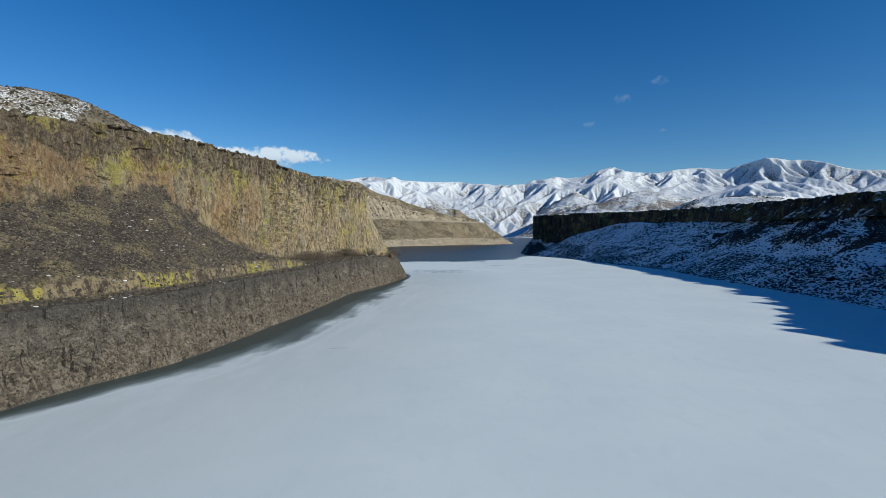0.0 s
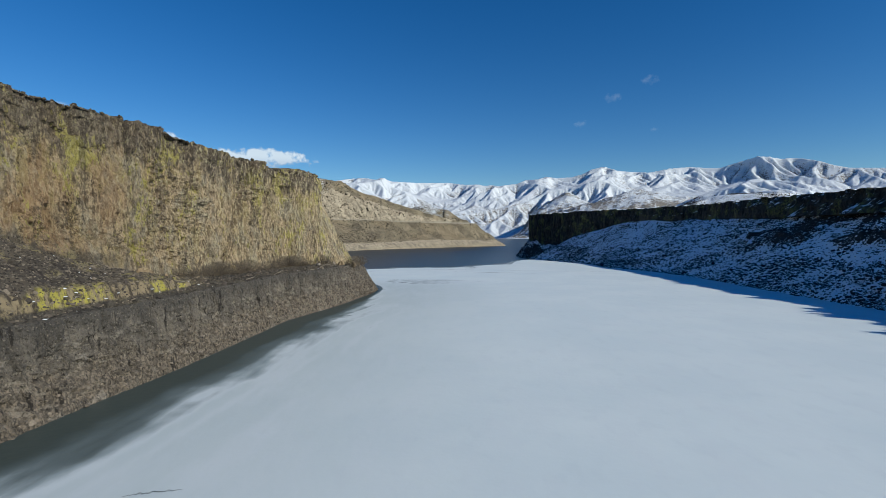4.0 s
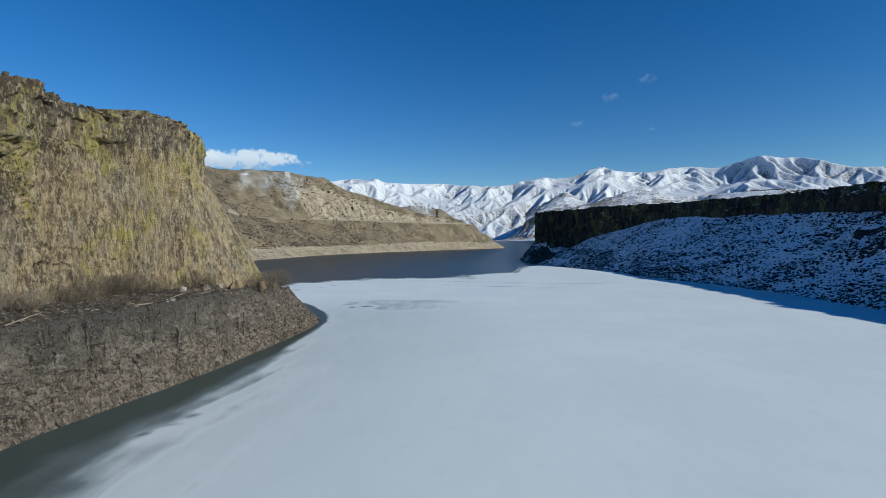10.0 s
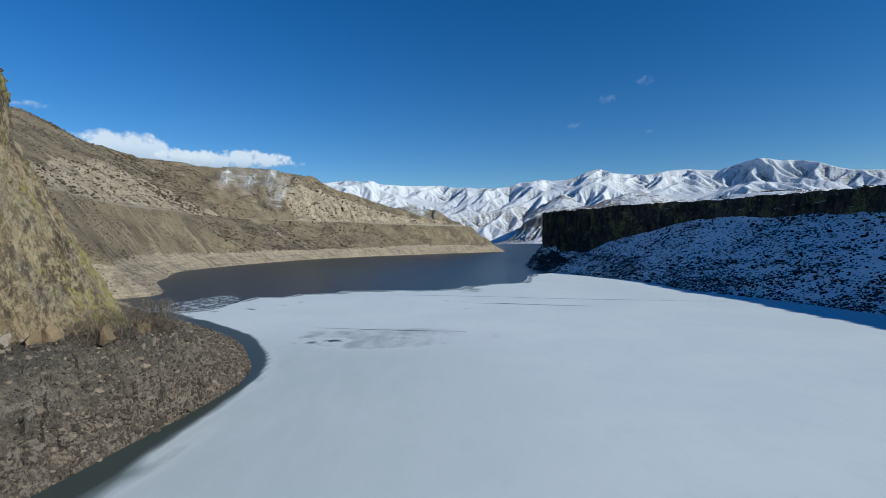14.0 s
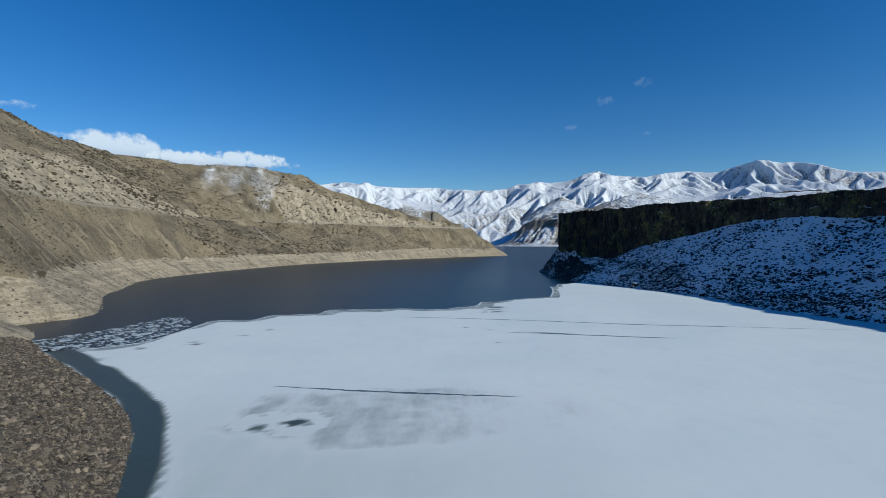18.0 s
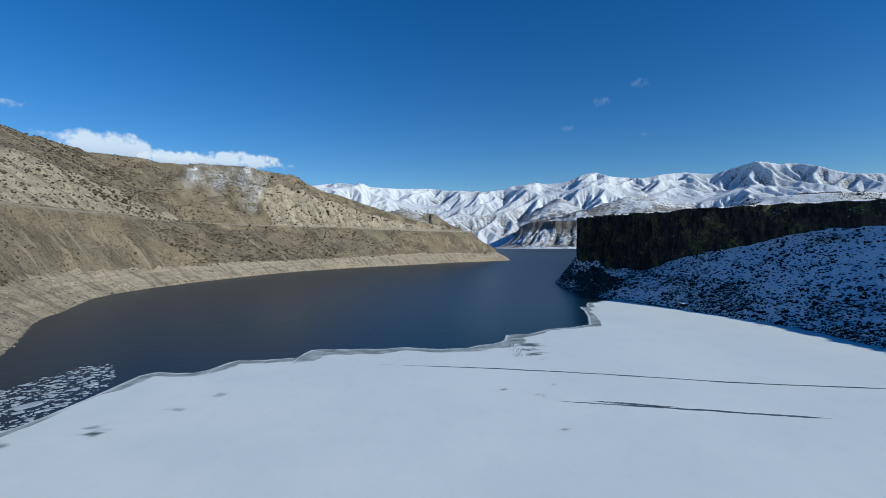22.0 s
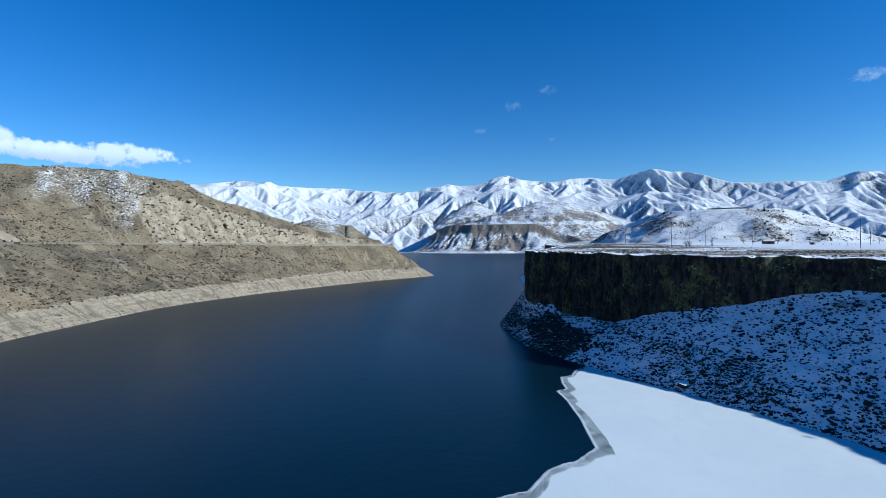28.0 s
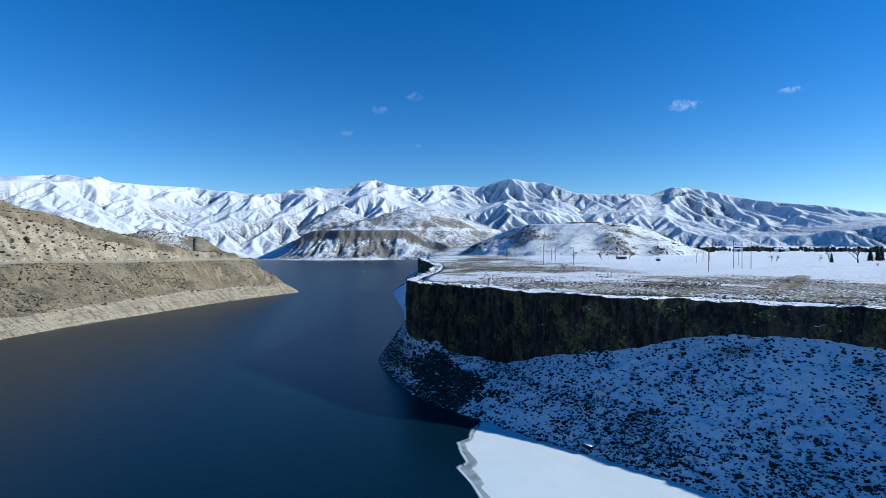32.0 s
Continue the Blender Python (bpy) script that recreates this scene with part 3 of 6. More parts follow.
def ground_height(x, y):
    """Height of the land at x, y, with its share of snow, of pale bank and of road."""
    dw, kw = nearest(x, y, west_line)
    de, ke = nearest(x, y, east_line)
    kw, ke = kw * (len(WEST) + len(WEST_FAR) - 1) / (len(west_line) - 1), ke * (len(EAST) + len(EAST_FAR) - 1) / (len(east_line) - 1)
    wet, west = in_lake(x, y), dw < de
    rough = fbm(x, y, 45, 5, 3)
    gully = ridged(x, y, 60, 4, 5) - 0.6
    # west: behind the cliff a bench climbing to the hill; farther on bank, road, hillside
    d = dw + 2.0 * fbm(x, y, 18, 3, 21)
    dr, zr, dt, zt = (np.interp(kw, hill_w[:, 0], hill_w[:, j]) for j in (1, 2, 3, 4))
    beach = 12.5 + 2.0 * fbm(x, y, 60, 2, 8)
    z1 = np.clip(d / 21.0, 0, 1) * beach + 0.5 * fbm(x, y, 7, 3, 15) * ease(1, 5, d)
    u2 = np.clip((d - 21) / np.maximum(dr - 21, 4), 0, 1)
    z2 = beach + (zr - beach) * u2 ** 0.95
    u3 = np.clip((d - dr - 6) / np.maximum(dt - dr - 6, 4), 0, 1)
    z3 = zr + (zt - zr) * (0.75 * u3 + 0.25 * u3 * (2 - u3))
    z_far = np.where(d < 21, z1, np.where(d < dr, z2, z3)) - np.maximum(d - dt, 0) * 0.08
    z_far += (rough * 2.2 + gully * 5.0) * ease(dr + 10, dr + 60, d) * np.clip((zt - zr) / 60, 0, 1) + rough * 0.5 * ease(12, 30, d)
    z_far += -2.5 * ease(0.5, 0.9, ridged(x, y, 34, 2, 11)) * ease(20, 30, d) * (1 - ease(dr - 12, dr - 3, d))
    z_far += 12 * np.exp(-(((x + 170) / 34) ** 2 + ((y - 982) / 40) ** 2)) * ease(15, 40, d)
    z_far += 34 * np.exp(-(((x + 12) / 42) ** 2 + ((y - 1128) / 40) ** 2)) * ease(15, 40, d)
    deep = np.interp(kw, np.arange(NW), depth_w)
    z_cliff = np.interp(dw - deep, [0, 5, 6.5, 60, 140, 330, 600], [-5, -5, RIM_W, 53, 75, 140, 128]) + rough * 1.5 * ease(20, 60, dw - deep)
    blend = ease(NW - 2.6, NW - 1.2, kw)
    zw = z_cliff * (1 - blend) + z_far * blend
    # a round snowy hill behind the cliff
    dome = 138 - 40 * (np.hypot(x + 325, y - 372) / 100) ** 1.5
    dome = np.where(dome > 116, 116 + 0.42 * (dome - 116), dome) + 2.0 * rough + 2.0 * gully
    zw = np.where(dw > 70, np.maximum(zw, dome), zw)
    # east: the plateau behind the cliff, with a low hill; farther on a gentler bank
    deep_e = np.interp(ke, np.arange(len(EAST)), depth_e)
    z_plat = np.interp(de - deep_e, [0, 6, 7.8, 40], [-5, -5, RIM_E, RIM_E + 0.3]) + 0.35 * fbm(x, y, 25, 4, 9) * ease(6, 20, de - deep_e)
    z_bank = np.interp(de, [0, 30, 42, 60, 200], [0, 20, 41, 45, 46])
    zb = ease(len(EAST) - 1.6, len(EAST) - 0.6, ke)
    ze = z_plat * (1 - zb) + z_bank * zb
    ka, kb = (x - 620) * 0.73 - (y - 1030) * 0.69, (x - 620) * 0.69 + (y - 1030) * 0.73
    knoll = (215 - np.hypot(ka, kb * 1.15)) / 125
    hill = 50 * np.clip(knoll + 0.10 * rough * (knoll < 0.9), 0, 1) + 5 * gully * ease(0.05, 0.3, knoll) * ease(1.1, 0.8, knoll)
    ze += hill * ease(20, 120, de)
    ze = np.where((x > 240) & (x < 1680) & (y > 1990) & (y < 3320), -6, ze)
    z = np.where(west, zw, ze)
    z = np.where(wet, -0.4 - np.minimum(np.minimum(dw, de) * 0.35, 9), z)
    # snow: little in the west, much in the east
    streak = 0.5 + 0.5 * vnoise((x + 0.3 * y) / 13, y / 60, 17)
    peak = 1.4 * np.exp(-(((x + 212) / 26) ** 2 + ((y - 946) / 32) ** 2)) + 1.2 * np.exp(-(((x + 203) / 11) ** 2 + ((y - 912) / 26) ** 2)) + 1.0 * np.exp(-(((x + 246) / 16) ** 2 + ((y - 930) / 36) ** 2)) + 1.3 * np.exp(-(((x + 275) / 14) ** 2 + ((y - 925) / 40) ** 2))
    back = ease(290, 340, -x) * ease(640, 500, y) * (y > 300) + 0.8 * ease(40, 110, dw - deep) * (kw < NW - 1)
    back = np.maximum(back, 1.1 * ease(-10, 12, -x - 0.716 * y + 8 * rough) * (dome > zw - 0.5) * (y < 480))
    knob = np.clip(1.4 * np.exp(-(((x + 4) / 40) ** 2 + ((y - 1090) / 34) ** 2)), 0, 1)
    snow_w = 0.05 + 0.40 * np.clip(peak, 0, 1) * (0.75 + 0.4 * streak) + 0.44 * np.clip(back, 0, 1) * (0.75 + 0.35 * streak) + 0.5 * ease(1140, 1400, y) + 0.5 * knob
    stubble = fbm(x, y, 40, 4, 31) * 0.5 + 0.5
    snow_e = 0.70 - 0.36 * ease(0.36, 0.70, stubble) * ease(210, 70, de - deep_e) - 0.10 * ease(0.03, 0.30, knoll) * ease(1.15, 0.9, knoll) * ease(0.40, 0.62, stubble) + 0.2 * ease(100, 220, de - deep_e)
    snow_e = np.where(knoll > 0.02, 0.64 - 0.14 * ease(0.05, 0.45, fbm(x, y, 55, 4, 36)) * ease(1.3, 0.7, knoll) + 0.12 * ease(0.8, 1.2, knoll), np.maximum(snow_e, 0.44))
    # a strip of dry golden grass on the plateau
    gu = np.clip(((x - 236) * 99 + (y - 497) * 38) / (99 ** 2 + 38 ** 2), 0, 1)
    grass = np.exp(-(((np.hypot(x - 236 - gu * 99, y - 497 - gu * 38)) / 4.0) ** 2))
    snow_e = snow_e - 0.55 * grass
    snow = np.where(west, snow_w, snow_e)
    # bare pale slopes above the road
    ragged = 0.05 * fbm(x, y, 22, 4, 58)
    reach = np.interp(kw - NW, [3, 5, 7, 8, 9, 9.5, 9.9], [0.06, 0.18, 0.27, 0.36, 0.34, 0.2, 0]) + ragged
    scarp = ease(4.5, 6, kw - NW) * ease(6, 10, d - dr) * ease(0.03, -0.03, u3 - reach) * (kw - NW < 9.95) * 0.85
    reach = np.interp(kw - NW, [10.8, 11.2, 12, 13, 13.4], [0.5, 0.62, 0.62, 0.42, 0.2]) + ragged
    scarp = np.maximum(scarp, ease(10.80, 10.95, kw - NW) * ease(13.5, 13.2, kw - NW) * ease(5, 9, d - dr) * ease(0.03, -0.03, u3 - reach) * 0.95)
    scarp = np.maximum(scarp, 1.0 * np.exp(-(((x - 34) / 15) ** 2 + ((y - 1045) / 28) ** 2)) * (z > 49))
    pale = np.where(west, np.maximum((d < 20) * 0.95 + ease(30, 20, d) * 0.3, scarp) * blend, grass * 0.7)
    road = np.where(west, ease(-1, 0.5, d - dr) * ease(7.5, 6, d - dr), 0) * blend * (kw < NW + 14)
    return z, np.clip(snow, 0, 1), np.clip(pale, 0, 1), np.clip(road, 0, 1)


west_run = np.concatenate([[0], np.cumsum(np.hypot(*np.diff(west_line, axis=0).T))])


def spread(lo, a, b, hi, fine, coarse):
    """Coordinates from lo to hi, fine between a and b and ever coarser outside."""
    out = list(np.arange(a, b, fine))
    for end, way in ((hi, 1), (lo, -1)):
        p, step = (b, fine) if way > 0 else (a - fine, fine)
        while (end - p) * way > 0:
            out.append(p)
            step = min(step * 1.06, coarse)
            p += step * way
        out.append(end)
    return np.array(sorted(out))


# ---- ground, one sheet to the horizon ----
gx, gy = np.meshgrid(spread(-4800, -430, 420, 4800, 2.4, 260), spread(-900, 330, 1120, 4900, 2.4, 200))
gz, g_snow, g_pale, g_road = ground_height(gx, gy)
g_d, g_k = nearest(gx, gy, west_line)
ground = new("ground", mesh_of("ground", np.stack([gx, gy, gz], -1), grid_faces(*gx.shape), M_GROUND, True, snow=g_snow, pale=g_pale, road=g_road,
                               along=np.interp(g_k, np.arange(len(west_line)), west_run), inland=g_d))
tagged(ground, "brown sagebrush hillsides and snow-covered plateau round the lake", "ground", kind="structure")

# ---- lake ----
wx, wy = np.meshgrid(np.array([-600.0, -200, 0, 200, 900]), np.array([-700.0, 0, 400, 900, 3400]))
water = new("water", mesh_of("water", np.stack([wx, wy, 0 * wx - 0.12], -1), grid_faces(*wx.shape), M_WATER, True))
tagged(water, "dark blue open reservoir water with fine ripples", "water", kind="structure")

# ---- ice sheet ----
ICE_EDGE = [(-120, 352), (-92, 354), (-70, 362), (-62.5, 367), (-61, 382), (-60, 399), (-57.8, 401.8), (-49, 400.6), (-46.5, 402), (-45, 408), (-43, 411.4), (-36, 411.4),
            (-29, 413.4), (-27.5, 422), (-18.5, 422.7), (-8, 422.7), (-1.2, 424.8), (3, 422.3), (8, 420.1), (16.4, 422.9), (23.5, 427), (28.1, 431.6), (30, 439.5), (38.5, 441.1),
            (46, 448.7), (58.6, 453.6), (63, 456.5), (65.6, 465.5), (69.2, 477.4), (72.9, 492.1), (74.3, 502.4), (78.8, 503.9), (80.9, 512), (83.6, 518), (89, 518.4), (94.8, 526.2), (99, 528), (125, 545)]
ice_edge = np.array(ICE_EDGE, dtype=float)
ix = np.unique(np.concatenate([np.arange(-112, 60, 1.0), np.arange(60, 102, 0.3), np.arange(102, 172, 1.0)]))
edge_y = np.interp(ix, ice_edge[:, 0], ice_edge[:, 1]) + 0.9 * fbm(ix, 0 * ix, 5, 4, 77)
rows = np.concatenate([np.linspace(-420, 40, 40), np.arange(41, 362, 1.0), np.linspace(0, 1, 150)])
py = np.where(np.arange(len(rows))[:, None] < 361, rows[:, None], 361 + np.clip(rows[:, None], 0, 1) * (edge_y[None, :] - 361))
px = np.broadcast_to(ix[None, :], py.shape)
shore_d, _ = nearest(px.copy(), py.copy(), west_line)
margin = 0.92 * np.interp(py, [0, 60, 72, 94, 108, 133, 150, 190, 208, 230, 246, 260, 280, 300, 330], [2, 2, 6, 9, 13, 16, 15, 17, 15, 9.5, 5.0, 3.0, 2.4, 2.4, 3.5])
margin = margin * (1 + 0.22 * fbm(px, py, 9, 3, 92))
thin = 1.0 - 0.80 * shore_d / margin
thin = 0.3 + (thin - 0.3) * (1 + 0.9 * ease(225, 250, py))
# pale and grey streaks lie along the shore beyond the dark margin
bands = fbm(shore_d * 1.0, py * 0.06, 2.2, 4, 88) * ease(0.45, 0.9, shore_d / margin) * ease(2.6, 1.2, shore_d / margin)
thin = np.where(shore_d < 3 * margin, np.maximum(thin, 0.10 * ease(2.4, 1.0, shore_d / margin)) + 0.16 * bands, thin)
rim = edge_y[None, :] - py
open_line = np.c_[ix, edge_y][::2]
rim_d, _ = nearest(np.where(rim < 14, px, 1e4), py.copy(), open_line)
# a ledge of grey new ice, two to five metres wide, fringes the open water
fringe = np.interp(px, [-60, -45, -30, -26, -17, -7, 0, 8, 16, 23, 30, 45, 60, 66, 75, 90], [3.5, 3.2, 4, 7, 7, 5.5, 5, 4.2, 5.5, 6, 7, 3, 2.5, 5.5, 4, 1.5]) + 0.8 * fbm(px, 0 * px, 8, 3, 19)
new_ice = np.where(rim < 14, ease(0.5, -0.5, rim_d - np.maximum(fringe, 0.5)) * (0.33 + 0.10 * fbm(px, py * 2, 3.5, 3, 9)), 0)
new_ice = np.where(np.abs(rim_d - 0.5) < 0.45, np.minimum(new_ice, 0.16), new_ice)
thin = np.maximum(thin, new_ice)
# a broad grey wet patch, with white rings round its two melt holes
wet = ease(1.25, 0.75, ((px - 2) / 30) ** 2 + ((py - 314) / 12.5) ** 2 + 0.35 * fbm(px, py, 9, 4, 93)) * ease(-26, -20, px + 1.5 * fbm(px, py, 3, 3, 95)) * (0.55 + 0.45 * ease(26, 0, px))
thin = np.maximum(thin, wet * (0.20 + 0.03 * fbm(px, py * 1.4, 2.2, 4, 4)))
for hx, hy in ((-10.9, 309.5), (-15.6, 309.8)):
    far = np.hypot(px - hx, py - hy) + 0.7 * fbm(px, py, 2.5, 3, 94)
    thin = thin * (1 - ease(4.4, 3.6, far))
for hx, hy, r, v in ((-10.9, 309.5, 1.3, 2.2), (-15.1, 308, 1.0, 1.6), (-16.5, 312.5, 0.6, 0.8), (34, 424, 2.6, 1.3), (32, 412, 2.2, 1.6), (31.5, 418, 2.0, 1.3),
                     (32.7, 406.5, 1.6, 0.7), (-63.8, 349, 1.8, 1.0), (-50, 366.6, 1.8, 0.6), (-59.6, 360, 2.2, 0.6), (-48.6, 364.6, 1.5, 1.0), (19.2, 382.3, 0.9, 0.8),
                     (25.6, 378, 1.0, 0.8), (29.4, 385.3, 0.8, 0.6), (-24.5, 202, 1.5, 0.9), (-22.5, 205, 1.0, 0.8), (-20.8, 208, 0.8, 0.7), (-36.5, 383, 2.0, 0.45), (-40.7, 374.6, 1.6, 0.5), (25, 361, 1.2, 0.4)):
    q = ((px - hx) / (1.5 * r)) ** 2 + ((py - hy) / (1.2 * r)) ** 2
    thin = np.maximum(thin, 0.22 * v * np.exp(-0.6 * q) + 0.32 * v * np.exp(-q / 0.16) + 0.25 * v * np.exp(-0.5 * q) * fbm(px, py * 1.6, 1.6, 3, 8))
pz = np.where(rim < 0.01, -0.10, 0.0) + 0.0 * px
ice = new("ice_sheet", mesh_of("ice_sheet", np.stack([px, py, pz], -1), grid_faces(*py.shape), M_ICE, True, thin=thin, veil=0.75 * ease(70, 8, shore_d) * ease(330, 290, py)))
tagged(ice, "snow-dusted grey-white lake ice with dark thin margins", "ice", kind="structure")


def crack(points, width, seed):
    """A thin dark lead in the ice, ragged and tapering."""
    rng = np.random.RandomState(seed)
    p = curve_through(points, np.linspace(0, len(points) - 1, 160))
    way = np.gradient(p, axis=0)
    side = np.stack([-way[:, 1], way[:, 0]], -1) / np.hypot(way[:, 0], way[:, 1])[:, None]
    u = np.linspace(0, 1, 160)
    w = width * np.sin(np.pi * np.clip(u, 0.01, 0.99)) ** 0.5 * (0.45 + 0.35 * rng.rand(160) + 0.5 * np.abs(vnoise(u * 14, 0 * u, seed)))
    wob = 0.14 * fbm(u * 100, u * 0, 4, 3, seed)[:, None]
    a, b = p + side * (wob + w[:, None]), p + side * (wob - w[:, None])
    v = np.concatenate([np.c_[a, np.full(160, 0.006)], np.c_[b, np.full(160, 0.006)]])
    i = np.arange(159)
    f = np.stack([i, i + 1, i + 161, i + 160], -1)
    part("ice_crack", mesh_of("ice_crack", v, f, M_LEAD), ice, "dark narrow crack")


M_LEAD = make_plain("dark_lead", (0.035, 0.05, 0.058), (0.12, 0.145, 0.16), 0.8, 0.35)
crack([(-8, 405), (26, 397), (52, 389), (70, 383), (100, 376), (128, 369)], 0.42, 1)
crack([(-2, 403.6), (20, 398.8), (44, 392)], 0.22, 5)
crack([(28, 374.5), (46, 369.5), (61, 365), (70, 362.5)], 0.55, 2)
crack([(34, 374.2), (40, 372.2), (48, 369.6)], 0.5, 6)
crack([(-24.6, 104.8), (-22.2, 105.5), (-19.4, 105.9)], 0.11, 8)
crack([(-19, 327.5), (-5, 324), (8, 321.5), (22, 319)], 0.42, 3)


# ---- west bank: washed wall, bench and scree, lichen cliff ----
def columns(s, z, seed, width=1.7):
    """How far out basalt columns stand: uneven cells along s, broken into blocks up the wall."""
    s = s + 0.7 * fbm(s, z * 0.35, 8, 3, seed)
    out = 0
    for w, tier_amp, amp, deep in ((width, 0.5, 0.7, 0.5), (width * 3.3, 0.9, 1.9, 1.3)):
        k = s / w + 0.35 * vnoise(s / w * 0.6, 0 * s, seed + 31)
        cell, f = np.floor(k), k - np.floor(k)
        tier = np.floor((z + 1.2 * vnoise(s / 1.5, z / 3, seed + 9) + 9 * hash2(cell, 0 * cell, seed)) / (4.0 + 8 * hash2(cell, 0 * cell + 3, seed)))
        out = out + tier_amp * (hash2(cell, tier, seed + 1) - 0.5) + amp * (hash2(cell, 0 * cell + 7, seed + 2) - 0.5)
        gap = deep * (0.15 + 1.6 * hash2(np.floor(k + 0.5), 0 * k + 2, seed + 5) ** 2)
        out = out - gap * (2 * np.abs(f - 0.5)) ** 9
        seed += 50
    return out


def blocks_of(s, z, width, height, seed):
    """Rough angular blocks in uneven courses, each at its own depth: -0.5 to 0.5."""
    z = z + 0.5 * height * vnoise(s / (2.5 * width), z / (4 * height), seed)
    row = np.floor(z / height + 0.6 * vnoise(s / (3 * width), 0 * s, seed + 3))
    k = np.floor(s / width + hash2(row, 0 * row, seed + 1) + 0.3 * vnoise(s / width, z / height, seed + 2))
    return hash2(k, row, seed + 4) - 0.5


def wall_relief(s, z, drop):
    """The upper wall: narrow ribs low down, chunky cap blocks within eight metres of the rim, hollows under them."""
    ribs = s + 0.35 * fbm(s, z * 0.2, 5, 3, 14)
    k = ribs / 0.95 + 0.3 * vnoise(ribs * 0.7, 0 * s, 15)
    cell, f = np.floor(k), k - np.floor(k)
    tier = np.floor((z + 7 * hash2(cell, 0 * cell, 16)) / (2.2 + 5 * hash2(cell, 0 * cell + 2, 16)))
    fine = 0.75 * (1 - np.abs(2 * f - 1)) * (0.3 + hash2(cell, 0 * cell, 18)) + 0.8 * (hash2(cell, tier, 17) - 0.5)
    rubbly = 1.2 * blocks_of(s, z, 1.5, 1.0, 19) + 0.7 * blocks_of(s, z, 0.8, 0.6, 21) + 0.45 * fbm(s, z, 1.3, 3, 20)
    broken = ease(0.0, 0.45, fbm(s, z * 0.7, 13, 3, 23) + 0.012 * (drop - 18))
    body = fine * (1 - 0.75 * broken) + rubbly * (0.25 + 0.75 * broken)
    edge = drop - 7.0 - 2.6 * vnoise(s / 5.0, 0 * s, 24)
    cap = ease(0.5, -0.5, edge)
    lump = 1.5 * blocks_of(s, z, 2.2, 4.6, 30) + 0.8 * blocks_of(s, z, 0.9, 2.2, 32)
    under = 0.7 * np.exp(-((edge - 0.9) / 0.8) ** 2) * ease(-0.1, 0.4, vnoise(s / 4.0, 0 * s, 33))
    hollow = 1.6 * ease(0.30, 0.75, fbm(s, z * 0.22, 4.5, 3, 34))
    return body * (1 - cap) + lump * cap - under - hollow + 1.5 * fbm(s, z * 0.25, 15, 3, 12) + 0.22 * fbm(s, z * 0.8, 0.75, 2, 13) - 0.9


